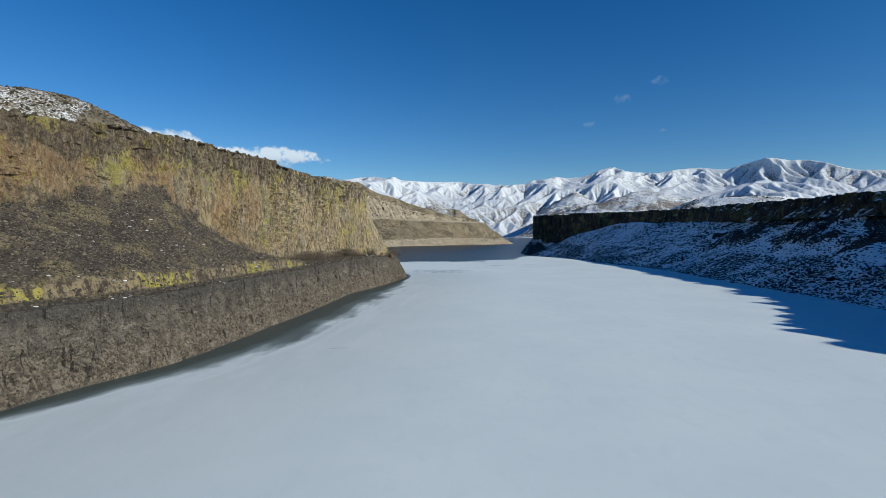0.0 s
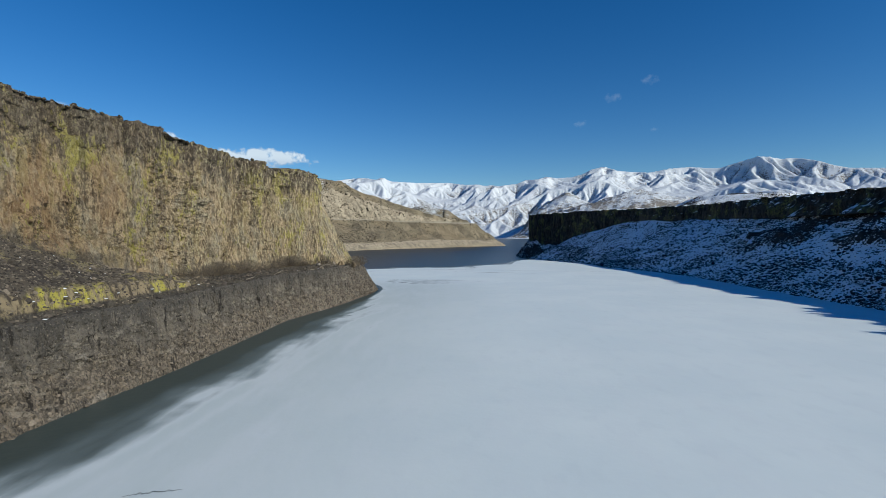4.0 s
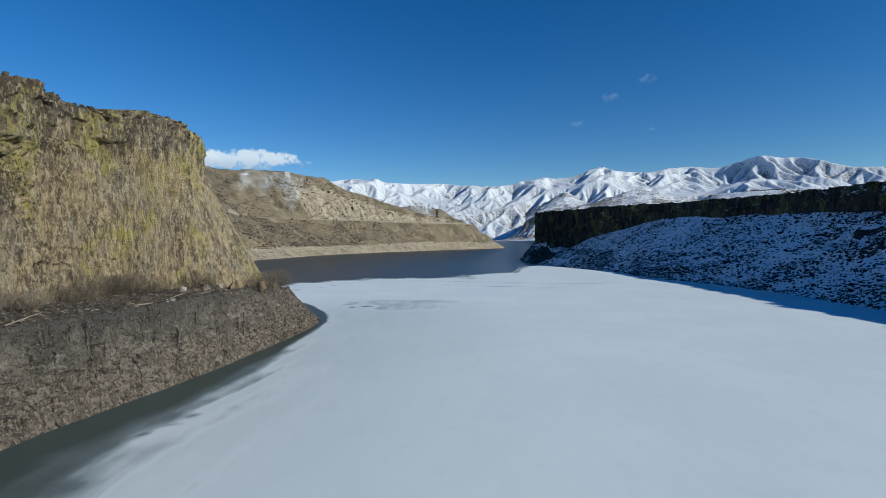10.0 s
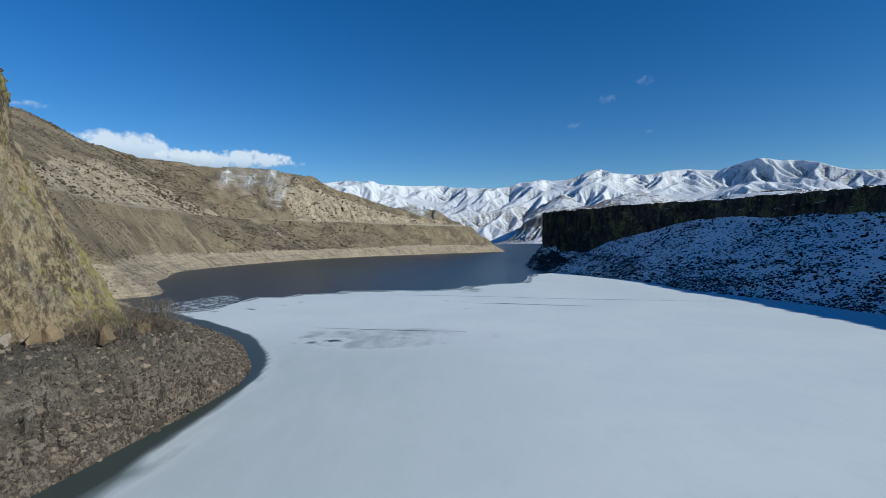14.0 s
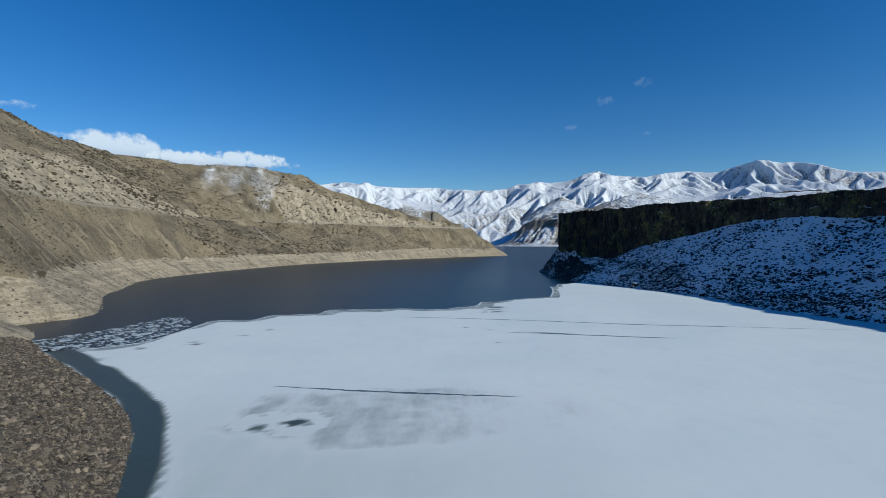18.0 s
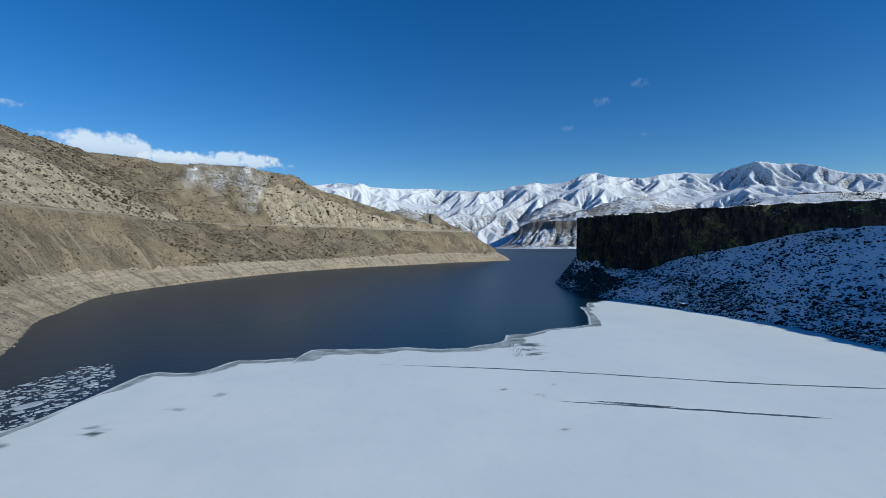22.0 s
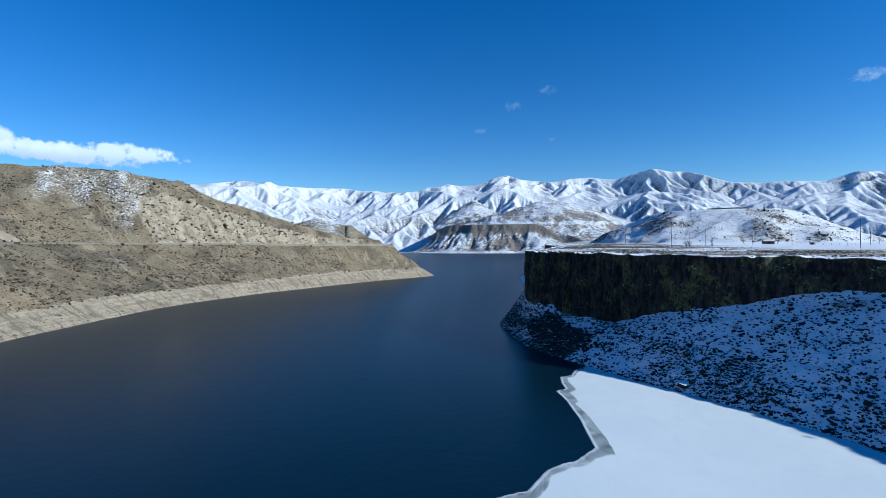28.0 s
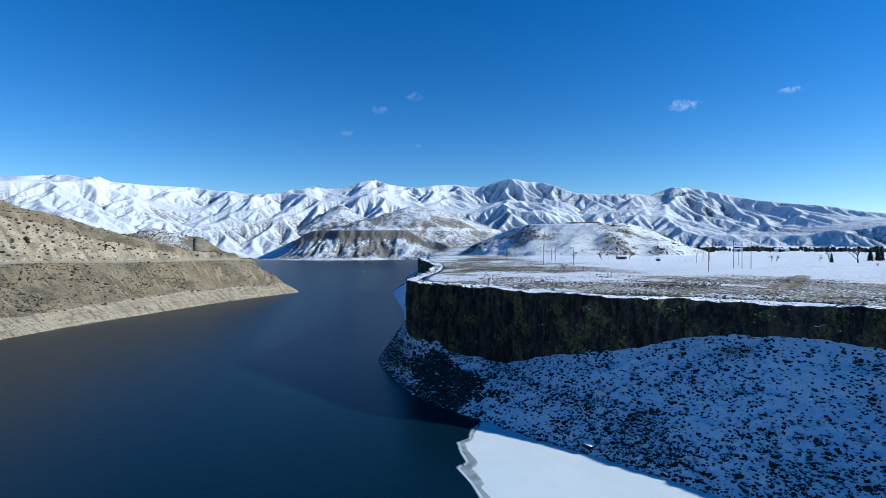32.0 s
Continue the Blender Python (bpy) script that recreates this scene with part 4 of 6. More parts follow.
def west_strip():
    u = stations(WEST, lambda y: np.where((y > 52) & (y < 335), 0.36, 3.0))
    c = curve_through(WEST, u)
    sx, sy, ex, ey, zf = c.T
    depth = np.hypot(ex - sx, ey - sy)
    wx_, wy_ = (ex - sx) / depth, (ey - sy) / depth
    s = np.concatenate([[0], np.cumsum(np.hypot(np.diff(0.5 * (sx + ex)), np.diff(0.5 * (sy + ey))))])
    wall = ease(262, 238, sy) * (sy < 300) + 0.0
    ledge = 3.2 * ease(178, 150, sy) * (sy < 300)
    lean = 1.8 + 11.0 * ease(249, 262, sy)
    n1, n2, n3, n4 = 44, 40, 104, 8
    off, hgt, tilt_back = [], [], []
    for q in np.linspace(0, 1, n1):
        z = -1.2 + q * 14.2
        a = np.interp(z, [-1.2, 0, 4.5, 12.6, 13], [-0.6, 0, 1.9, 2.9, 3.4])
        b = q * 0.62 * depth
        off.append(a * wall + b * (1 - wall))
        hgt.append(z * wall + (-1.2 + (zf - 1.5 + 1.2) * q ** 0.9) * (1 - wall))
    o0, h0 = off[-1], hgt[-1]
    for q in np.linspace(0, 1, n2)[1:]:
        off.append(o0 + (depth - o0) * q)
        run = np.clip((q - 0.12) / 0.88, 0, 1)
        hgt.append(h0 + (zf - h0) * (ledge * ease(0.10, 0.17, q) / np.maximum(zf - h0, 3.2) * (zf - h0 > 3.2) * 1.0 + 0) + (zf - h0 - np.where(zf - h0 > 3.2, ledge, 0)) * run ** 1.1)
    top = RIM_W + 0.7 * blocks_of(s, 0 * s, 2.6, 3.0, 30) + 0.45 * blocks_of(s, 0 * s, 1.1, 1.5, 35) + 0.8 * vnoise(s / 9.0, 0 * s, 6) + 1.5 * ease(200, 176, ey) * ease(105, 135, ey) + 0.9 * np.exp(-((ey - 156) / 16) ** 2) + 1.2 * np.exp(-((ey - 182) / 18) ** 2) - 3.3 * ease(212, 250, ey) - 6 * ease(255, 285, ey)
    for q in np.linspace(0, 1, n3)[1:]:
        off.append(depth + 0 * lean)
        tilt_back.append(lean * min(q / 0.78, 1) ** 0.8)
        hgt.append(zf + (top - zf) * q)
    for q in np.linspace(0, 1, n4)[1:]:
        off.append(depth + 9.0 * q)
        tilt_back.append(lean)
        hgt.append(top + (RIM_W + 0.25 - top) * q ** 0.6)
    off, hgt = np.array(off), np.array(hgt)
    back = np.concatenate([np.zeros((len(off) - len(tilt_back), len(s))), np.array(tilt_back)])
    S = np.broadcast_to(s, off.shape)
    r = np.arange(len(off))[:, None]
    low, mid, high = r < n1, (r >= n1) & (r < n1 + n2 - 1), (r >= n1 + n2 - 1) & (r < n1 + n2 + n3 - 2)
    out_up = wall_relief(S, hgt, top - hgt)
    # two clefts and a small overhung cave
    ys = np.broadcast_to(ey, off.shape)
    out_up -= 4.6 * np.exp(-((ys - 215.6) / 1.3) ** 4) * ease(39, 41, hgt) + 1.8 * np.exp(-((ys - 217.2 - (hgt - 48) * 0.53) / 1.4) ** 2)
    out_up -= 7.5 * np.exp(-((ys - 236.6) / 1.6) ** 6 - ((hgt - 39.6) / 2.0) ** 6) + 3.4 * np.exp(-((ys - 236.4) / 1.0) ** 4) * ease(31, 36, hgt)
    out_up += 1.6 * np.exp(-((ys - 235.6) / 2.8) ** 4) * ease(41.4, 41.9, hgt) * ease(46, 44, hgt)
    out_up -= 2.2 * np.exp(-((ys - 99) / 0.7) ** 2) * ease(36, 41, hgt) + 1.8 * np.exp(-((ys - 168) / 0.6) ** 2) * ease(38, 42, hgt)
    foot = np.clip((hgt - zf) / 6.0, 0, 1)
    blocks = columns(S, hgt * 1.4, 25, 1.5) * 0.34 + 0.7 * blocks_of(S, hgt, 1.3, 1.0, 36) * ease(12, 8, hgt) + 0.35 * fbm(S, hgt, 1.1, 3, 26) + 0.5 * fbm(S, hgt * 0.4, 12, 2, 27)
    rubble = 0.6 * fbm(S, off, 2.0, 4, 28)
    out = np.where(high, out_up * foot, 0) + np.where(low, blocks * np.clip((hgt + 0.6) / 3, 0, 1), 0) * (0.35 + 0.65 * wall)
    bumpy = np.where(mid, rubble * 0.8, 0) + np.where(low, rubble * (1 - wall) * np.clip(hgt / 2, 0, 1), 0) + np.where(r >= n1 + n2 + n3 - 2, 0.3 * fbm(S, off, 3.0, 3, 29), 0)
    x, y, z = sx + wx_ * (off - out) - 0.95 * back, sy + wy_ * (off - out) - 0.3 * back, hgt + bumpy
    pts = np.stack([x, y, z], -1)
    cliff = thing("basalt_cliff", "tall brown basalt cliff streaked with yellow lichen above the ice", "cliff", kind="structure")
    cuts = [(0, n1, "lower_wall", M_WALL, "grey lake-washed rock wall"), (n1 - 1, n1 + n2 - 1, "scree_slope", M_SCREE, "brown scree and dry grass"),
            (n1 + n2 - 2, len(off), "upper_wall", M_CLIFF, "columnar wall with ochre and yellow lichen")]
    for a, b, name, mat, label in cuts:
        g = pts[a:b]
        part(name, mesh_of(name, g, grid_faces(*g.shape[:2])[:, ::-1], mat, foot=(hgt - zf)[a:b]), cliff, label)
    return cliff, pts, (n1, n2)


west_cliff, west_pts, (wn1, wn2) = west_strip()


def cliff_top():
    """The flat top behind the rim, from the edge to the middle of the spur."""
    edge = west_pts[-1]
    edge = edge[(edge[:, 1] > -150) & (edge[:, 0] > -175)]
    a, b = np.array((-230.0, -160.0)), np.array((-62.0, 256.0))
    u = np.clip(((edge[:, :2] - a) @ (b - a)) / ((b - a) @ (b - a)), 0, 1)[:, None]
    middle = np.c_[a + (b - a) * u, np.full(len(edge), RIM_W + 2.2)]
    q = np.linspace(0, 1, 14)[:, None, None]
    p = edge[None] * (1 - q) + middle[None] * q
    p[..., 2] += 0.35 * fbm(p[..., 0], p[..., 1], 6, 4, 83) * np.sin(np.pi * np.clip(q[..., 0], 0, 0.5)) - 0.25 * (q[..., 0] == 0)
    part("cliff_top", mesh_of("cliff_top", p, grid_faces(*p.shape[:2])[:, ::-1], M_GROUND, True), west_cliff, "brown sagebrush ground on the cliff's top")


cliff_top()


# ---- east bank: snowy talus under a dark cliff ----
def east_strip():
    u = stations(EAST, lambda y: np.where((y > 130) & (y < 660), 0.75, 3.0))
    c = curve_through(EAST, u)
    sx, sy, ex, ey, zb = c.T
    depth = np.hypot(ex - sx, ey - sy)
    wx_, wy_ = (ex - sx) / depth, (ey - sy) / depth
    s = np.concatenate([[0], np.cumsum(np.hypot(np.diff(0.5 * (sx + ex)), np.diff(0.5 * (sy + ey))))])
    n1, n2, n3 = 90, 46, 8
    off, hgt = [], []
    for q in np.linspace(0, 1, n1):
        off.append(-0.8 + (depth + 0.8) * q)
        hgt.append(-0.7 + (zb + 0.7) * (0.9 * q + 0.1 * q * q))
    top = RIM_E + 0.5 * vnoise(s / 2.6, 0 * s, 4) + 0.4 * vnoise(s / 11.0, 0 * s, 6)
    # unseen southern rim raised and spiked to lengthen its ragged shadow on the ice
    top = top + ease(235, 170, ey) * (0.8 + 2.6 * np.maximum(vnoise(s / 5.0, 0 * s, 8), -0.2) + 1.4 * vnoise(s / 2.0, 0 * s, 9))
    for q in np.linspace(0, 1, n2)[1:]:
        off.append(depth + 1.0 * q ** 2)
        hgt.append(zb + (top - zb) * q)
    for q in np.linspace(0, 1, n3)[1:]:
        off.append(depth + 1.0 + (8.0 + 10.0 * ease(120, 40, ey)) * q)
        hgt.append(top + (RIM_E + 0.15 - top) * q)
    off, hgt = np.array(off), np.array(hgt)
    S = np.broadcast_to(s, off.shape)
    r = np.arange(len(off))[:, None]
    low, high = r < n1, (r >= n1) & (r < n1 + n2 - 1)
    # south of the sheer part the wall is broken into outcrops
    broken = np.broadcast_to(ease(385, 330, ey), off.shape)
    out = np.where(high, (columns(S, hgt, 41, 1.9) + 1.3 * fbm(S, hgt * 0.3, 18, 3, 42) + 0.4 * fbm(S, hgt, 1.8, 3, 43)) * np.clip((hgt - zb) / 4, 0, 1), 0)
    out = out + np.where(high, broken * (3.5 * fbm(S, hgt, 8, 3, 45) + 4.0 * (1 - (hgt - zb) / np.maximum(top - zb, 1))), 0)
    crag = np.clip(fbm(S, off, 13, 4, 46) - 0.15, 0, 1) * 4.5 * ease(0.35, 0.7, off / depth) * (0.12 + 0.88 * broken) + np.broadcast_to(np.exp(-((ey - 590) / 30) ** 2), off.shape) * 2.6 * np.clip(fbm(S * 0.5, hgt * 3, 7, 3, 51), -0.2, 1) * ease(0.02, 0.15, off / depth)
    lumps = np.where(low, 0.45 * fbm(S, off, 3.2, 4, 44) + 0.8 * fbm(S, off, 22, 2, 47), 0) * np.clip(hgt / 2, 0, 1) + np.where(low, crag, 0)
    foot = np.broadcast_to(np.exp(-((ey - 590) / 45) ** 2), off.shape)
    bare = np.clip(crag / 2.0, 0, 1) * (1 - 0.7 * foot) + 0.30 * foot * ease(13, 0, hgt) * (0.3 + 1.4 * np.clip(fbm(S, hgt * 4, 16, 3, 52) + 0.3, 0, 1)) + 0.35 * ease(2.0, 0.0, hgt) + 0.30 * foot * np.clip(fbm(S, hgt * 3, 12, 3, 49), 0, 1)
    band = np.exp(-((np.broadcast_to(ey, off.shape) - 582) / 50) ** 4) * np.where(low, 1.0, 0)
    layer = ease(-0.15, 0.25, 0.55 * fbm(S, hgt * 2.6, 20, 4, 53) + 1.1 * np.exp(-((hgt - 6.0) / 3.2) ** 2) + 0.4 * ease(3, 0.5, hgt) - 0.45)
    bare = bare + 1.6 * band * layer * ease(24, 15, hgt)
    # south of the sheer wall the upper talus is dark with crags and brush
    bare = bare + np.where(low, 1.25, 0) * broken * ease(0.52, 0.84, off / depth + 0.26 * fbm(S, off, 26, 3, 56)) * ease(-0.3, 0.15, fbm(S, off, 15, 4, 57))
    lumps = lumps + 1.6 * band * layer * np.abs(blocks_of(S, hgt, 3.0, 1.6, 54))
    x, y, z = sx + wx_ * (off - out), sy + wy_ * (off - out), hgt + lumps + np.where(r >= n1 + n2 - 1, 0.25 * fbm(S, off, 3, 3, 48), 0)
    pts = np.stack([x, y, z], -1)
    cliff = thing("talus_bank", "snow-covered rocky talus under a dark basalt cliff in shade", "cliff", kind="structure")
    for a, b, name, mat, label in [(0, n1, "talus", M_TALUS, "shaded snow with dark stones"), (n1 - 1, n1 + n2 - 1, "cliff_wall", M_SHADE, "mossy basalt wall coloured dark for its shade"),
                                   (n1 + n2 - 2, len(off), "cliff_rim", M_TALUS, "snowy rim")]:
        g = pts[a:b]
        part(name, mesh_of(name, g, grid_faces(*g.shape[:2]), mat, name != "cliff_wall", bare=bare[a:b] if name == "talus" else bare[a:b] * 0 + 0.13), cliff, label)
    return cliff, pts, n1


east_bank, east_pts, en1 = east_strip()

# ---- far mountains ----
# bearing in degrees from +y, rise of the skyline over the distance
SKYLINE = [(-75, .09), (-45, .10), (-30, .105), (-20, .106), (-13, .104), (-11.2, .108), (-10.1, .111), (-8.4, .1135), (-7.1, .110), (-6.2, .1145), (-5.2, .1065), (-2.0, .1035),
           (1.9, .1035), (3.8, .099), (5.4, .0995), (6.4, .096), (7.1, .098), (8, .0955), (10.3, .0995), (11.3, .107), (12.5, .1075), (13.7, .113), (14.8, .109), (16.6, .110),
           (17.9, .116), (18.8, .124), (20.2, .129), (21.8, .1195), (23.2, .116), (25.2, .113), (27.2, .1185), (29.3, .1195), (31.1, .1145), (32.1, .114), (33.8, .1225), (35.6, .1305),
           (36.6, .127), (37.5, .122), (38, .123), (39.3, .120), (40.6, .1135), (41.6, .1055), (42.8, .099), (45.2, .095), (47.4, .0955), (50.3, .0915), (52.4, .1035), (54.5, .1005),
           (57, .0875), (59.9, .0745), (62.6, .067), (65.5, .060), (67.5, .051), (70.3, .043), (85, .03)]
line = np.array(SKYLINE)


def eroded(h, lift, cell, rounds, power, seed, creep):
    """Running water cuts a height field: each cell drains to its lowest neighbour and wears down by the water through it."""
    rng = np.random.RandomState(seed)
    rows_, cols_ = h.shape
    index = np.arange(rows_ * cols_).reshape(rows_, cols_)
    for _ in range(rounds):
        h = h + lift
        best, to = np.zeros(h.shape), index.copy()
        for dr in (-1, 0, 1):
            for dc in (-1, 0, 1):
                if dr == dc == 0:
                    continue
                far = math.hypot(dr, dc)
                r0, r1, c0, c1 = max(0, -dr), rows_ - max(0, dr), max(0, -dc), cols_ - max(0, dc)
                fall = (h[r0:r1, c0:c1] - h[r0 + dr:r1 + dr, c0 + dc:c1 + dc]) / far * rng.uniform(0.8, 1.2, (r1 - r0, c1 - c0))
                here = best[r0:r1, c0:c1]
                m = fall > here
                here[m] = fall[m]
                to[r0:r1, c0:c1][m] = index[r0 + dr:r1 + dr, c0 + dc:c1 + dc][m]
        to[0], to[-1] = index[0], index[-1]
        flat, goal = h.ravel(), to.ravel()
        order = np.argsort(flat)
        water, down = [1.0] * flat.size, goal.tolist()
        for i in order[::-1].tolist():
            if down[i] != i:
                water[down[i]] += water[i]
        wear = (power * np.array(water) ** 0.45 / cell).tolist()
        level, home = flat.tolist(), down
        base = (flat - lift.ravel()).tolist()
        for i in order.tolist():
            j = home[i]
            if j != i:
                w = wear[i]
                level[i] = (level[i] + w * level[j]) / (1 + w)
            elif i < cols_ or i >= flat.size - cols_:
                level[i] = base[i]
        h = np.array(level).reshape(rows_, cols_)
        h[:, 1:-1] += creep * (h[:, 2:] + h[:, :-2] - 2 * h[:, 1:-1])
        h[1:-1] += creep * (h[2:] + h[:-2] - 2 * h[1:-1])
    return h


def finer(h, rows_, cols_):
    r, c = np.linspace(0, h.shape[0] - 1, rows_), np.linspace(0, h.shape[1] - 1, cols_)
    h = np.stack([np.interp(c, np.arange(h.shape[1]), q) for q in h])
    return np.stack([np.interp(r, np.arange(h.shape[0]), q) for q in h.T], -1)


def mountain_range():
    """A range cut by streams into spurs and gullies; its skyline keeps the bearings above."""
    def net(rows_, cols_):
        A, R = np.meshgrid(np.radians(np.linspace(-66, 80, cols_)), np.linspace(2250, 4550, rows_))
        return A, R, R * np.sin(A), 300 + R * np.cos(A)

    def uplift(A, R, x, y):
        want = np.interp(np.degrees(A), line[:, 0], line[:, 1]) / 0.11
        rise_ = np.interp(R, [2250, 2700, 3300, 3800, 4250, 4550], [0.25, 0.5, 0.85, 1.25, 1.0, 0.6])
        return rise_ * want ** 1.5 * (1 + 0.35 * fbm(x, y, 500, 3, 61))

    A, R, x, y = net(140, 520)
    h = 30 * uplift(A, R, x, y) + 14 * fbm(x, y, 160, 5, 60)
    h = eroded(h, 14.0 * uplift(A, R, x, y), 16.0, 34, 3.4, 5, 0.10)
    A, R, x, y = net(250, 1300)
    h = finer(h, *A.shape) + 3.0 * fbm(x, y, 34, 4, 63)
    h = eroded(h, 5.0 * uplift(A, R, x, y), 8.0, 5, 1.6, 6, 0.06)
    broad = finer(h[::10, ::10], 40, 200)
    for _ in range(30):
        broad[1:-1] += 0.25 * (broad[2:] + broad[:-2] - 2 * broad[1:-1])
        broad[:, 1:-1] += 0.25 * (broad[:, 2:] + broad[:, :-2] - 2 * broad[:, 1:-1])
    h = 0.45 * h + 0.55 * finer(broad, *h.shape)
    h = h * (45 + 3850 * 0.11) / np.percentile(h.max(axis=0), 50)
    want = np.interp(np.degrees(A[0]), line[:, 0], line[:, 1])
    for width, low_, high_ in ((61, 0.0, 0.35), (7, 0.45, 0.9), (5, 0.6, 0.95)):
        seen = ((h - 45) / R).max(axis=0)
        ratio = np.convolve(np.pad(want / np.maximum(seen, 0.01), width // 2, mode="edge"), np.ones(width) / width, "valid")
        lift = ease(low_, high_, h / np.maximum(h.max(axis=0), 1)[None, :])
        h = h * (1 + (ratio[None, :] - 1) * lift)
    dip = h - 0.5 * (np.roll(h, 4, 1) + np.roll(h, -4, 1))
    h[-1] = -20
    bare = 0.57 - 0.0009 * h + np.clip(-dip, -3, 5) * 0.03 + 0.25 * fbm(x, y, 240, 3, 68)
    me = mesh_of("mountain_range", np.stack([x, y, h], -1), grid_faces(*A.shape)[:, ::-1], M_MOUNT, True, bare=bare)
    tagged(new("mountain_range", me), "far snow-covered mountain range with sharp ridges and spurs", "mountain", kind="structure")


mountain_range()


def mesa_land():
    """The flat-topped mesa across the water, and the hills behind it."""
    x, y = np.meshgrid(np.arange(230, 1700, 6.0), np.arange(1980, 3350, 6.0))
    de, ke = nearest(x, y, east_line)
    run = np.concatenate([[0], np.cumsum(np.hypot(*np.diff(east_line, axis=0).T))])
    far_along = np.interp(ke, np.arange(len(east_line)), run)
    wet = in_lake(x, y)
    rough, rid = fbm(x, y, 90, 4, 71), ridged(far_along + 9 * fbm(x, y, 40, 2, 74), 0.25 * de, 34, 3, 72)
    d = de + 14 * rough
    z = np.interp(d, [0, 8, 165, 171, 420, 600], [0, 6, 93, 116, 120, 130]) - (1 - rid) * 34 * ease(5, 60, d) * ease(168, 140, d)
    cap = ease(178, 170, d) * ease(150, 164, d)
    az = np.degrees(np.arctan2(x, y - 379))
    z *= ease(8.0, 14.5, az)
    z = z + (np.interp(d, [0, 8, 400], [0, 5, 70]) - z) * ease(24.0, 28.5, az)
    for cx, cy, top, slope, sq in ((1060, 2560, 254, 0.46, 1.5), (800, 3010, 277, 0.60, 1.0), (1480, 2750, 190, 0.35, 1.0)):
        far = np.hypot((x - cx) / sq, y - cy) + 45 * (1 - ridged(x, y, 120, 4, 73)) + 18 * rough
        z = np.maximum(z, (top - slope * far * (0.8 + 0.2 * far / 400)) * (d > 185))
    z = np.where(wet, -3, z)
    bare = 0.42 + 1.1 * (1 - rid) + 1.3 * cap - 0.4 * ease(160, 220, d) * ease(110, 122, z) * ease(135, 125, z) - 0.9 * ease(14, 6, d) - 0.25 * ease(170, 240, z)
    ob = new("mesa", mesh_of("mesa", np.stack([x, y, z], -1), grid_faces(*x.shape), M_MOUNT, True, bare=bare))
    tagged(ob, "flat-topped mesa with a dark rock band and snowy gullies at the water", "mesa", kind="structure")


mesa_land()

# old ice at the far end of the lake
fx, fy = np.meshgrid(np.linspace(-330, 340, 12), np.linspace(2500, 3200, 12))
far_ice = new("far_ice", mesh_of("far_ice", np.stack([fx, fy, 0 * fx], -1), grid_faces(*fx.shape), M_ICE, True, thin=0 * fx))
tagged(far_ice, "white ice across the far end of the lake", "ice", kind="structure")

# ---- loose stones and brush ----
GOLD = (1 + 5 ** 0.5) / 2
ICO_V = np.array([(-1, GOLD, 0), (1, GOLD, 0), (-1, -GOLD, 0), (1, -GOLD, 0), (0, -1, GOLD), (0, 1, GOLD), (0, -1, -GOLD), (0, 1, -GOLD),
                  (GOLD, 0, -1), (GOLD, 0, 1), (-GOLD, 0, -1), (-GOLD, 0, 1)], dtype=float) / 1.902
ICO_F = []
for a in range(12):
    for b in range(a + 1, 12):
        for c in range(b + 1, 12):
            pa, pb, pc = ICO_V[a], ICO_V[b], ICO_V[c]
            if max(np.linalg.norm(pa - pb), np.linalg.norm(pb - pc), np.linalg.norm(pa - pc)) < 1.2:
                ICO_F.append((a, b, c) if np.dot(np.cross(pb - pa, pc - pa), pa) > 0 else (a, c, b))
ICO_F = np.array(ICO_F)


def turned(n, rng):
    """n random rotations."""
    q = rng.normal(size=(n, 4))
    w, x, y, z = (q / np.linalg.norm(q, axis=1)[:, None]).T
    return np.stack([1 - 2 * (y * y + z * z), 2 * (x * y - z * w), 2 * (x * z + y * w), 2 * (x * y + z * w), 1 - 2 * (x * x + z * z), 2 * (y * z - x * w),
                     2 * (x * z - y * w), 2 * (y * z + x * w), 1 - 2 * (x * x + y * y)], -1).reshape(-1, 3, 3)


def lumps_at(centres, sizes, rng, jag=0.28, flat=0.7, upright=False):
    """Angular lumps, 20 faces each."""
    n = len(centres)
    v = ICO_V[None] * (1 + jag * rng.uniform(-1, 1, (n, 12, 1)))
    v = v * rng.uniform(0.65, 1.25, (n, 1, 3))
    if upright:
        a = rng.uniform(0, 6.283, n)
        ca, sa = np.cos(a)[:, None], np.sin(a)[:, None]
        v = np.stack([v[..., 0] * ca - v[..., 1] * sa, v[..., 0] * sa + v[..., 1] * ca, v[..., 2]], -1)
    else:
        v = np.einsum("nij,nkj->nki", turned(n, rng), v)
    v = v * np.array([1, 1, flat]) * sizes[:, None, None] + centres[:, None, :]
    f = (ICO_F[None] + 12 * np.arange(n)[:, None, None]).reshape(-1, 3)
    return v.reshape(-1, 3), f


def pick(pts, weight, count, rng):
    """Random places on a grid of points, by weight of its cells."""
    w = weight[:-1, :-1].ravel()
    k = rng.choice(len(w), count, p=w / w.sum())
    r, c = k // (pts.shape[1] - 1), k % (pts.shape[1] - 1)
    u, v = rng.rand(count, 1), rng.rand(count, 1)
    return (pts[r, c] * (1 - u) + pts[r + 1, c] * u) * (1 - v) + (pts[r, c + 1] * (1 - u) + pts[r + 1, c + 1] * u) * v


def cell_area(pts):
    a, b = np.zeros(pts.shape[:2]), pts
    a[:-1, :-1] = np.linalg.norm(np.cross(b[1:, :-1] - b[:-1, :-1], b[:-1, 1:] - b[:-1, :-1]), axis=-1)
    return a


def stuff(name, v, f, mat, label, category, smooth=False):
    return tagged(new(name, mesh_of(name, v, f, mat, smooth)), label, category, kind="stuff")


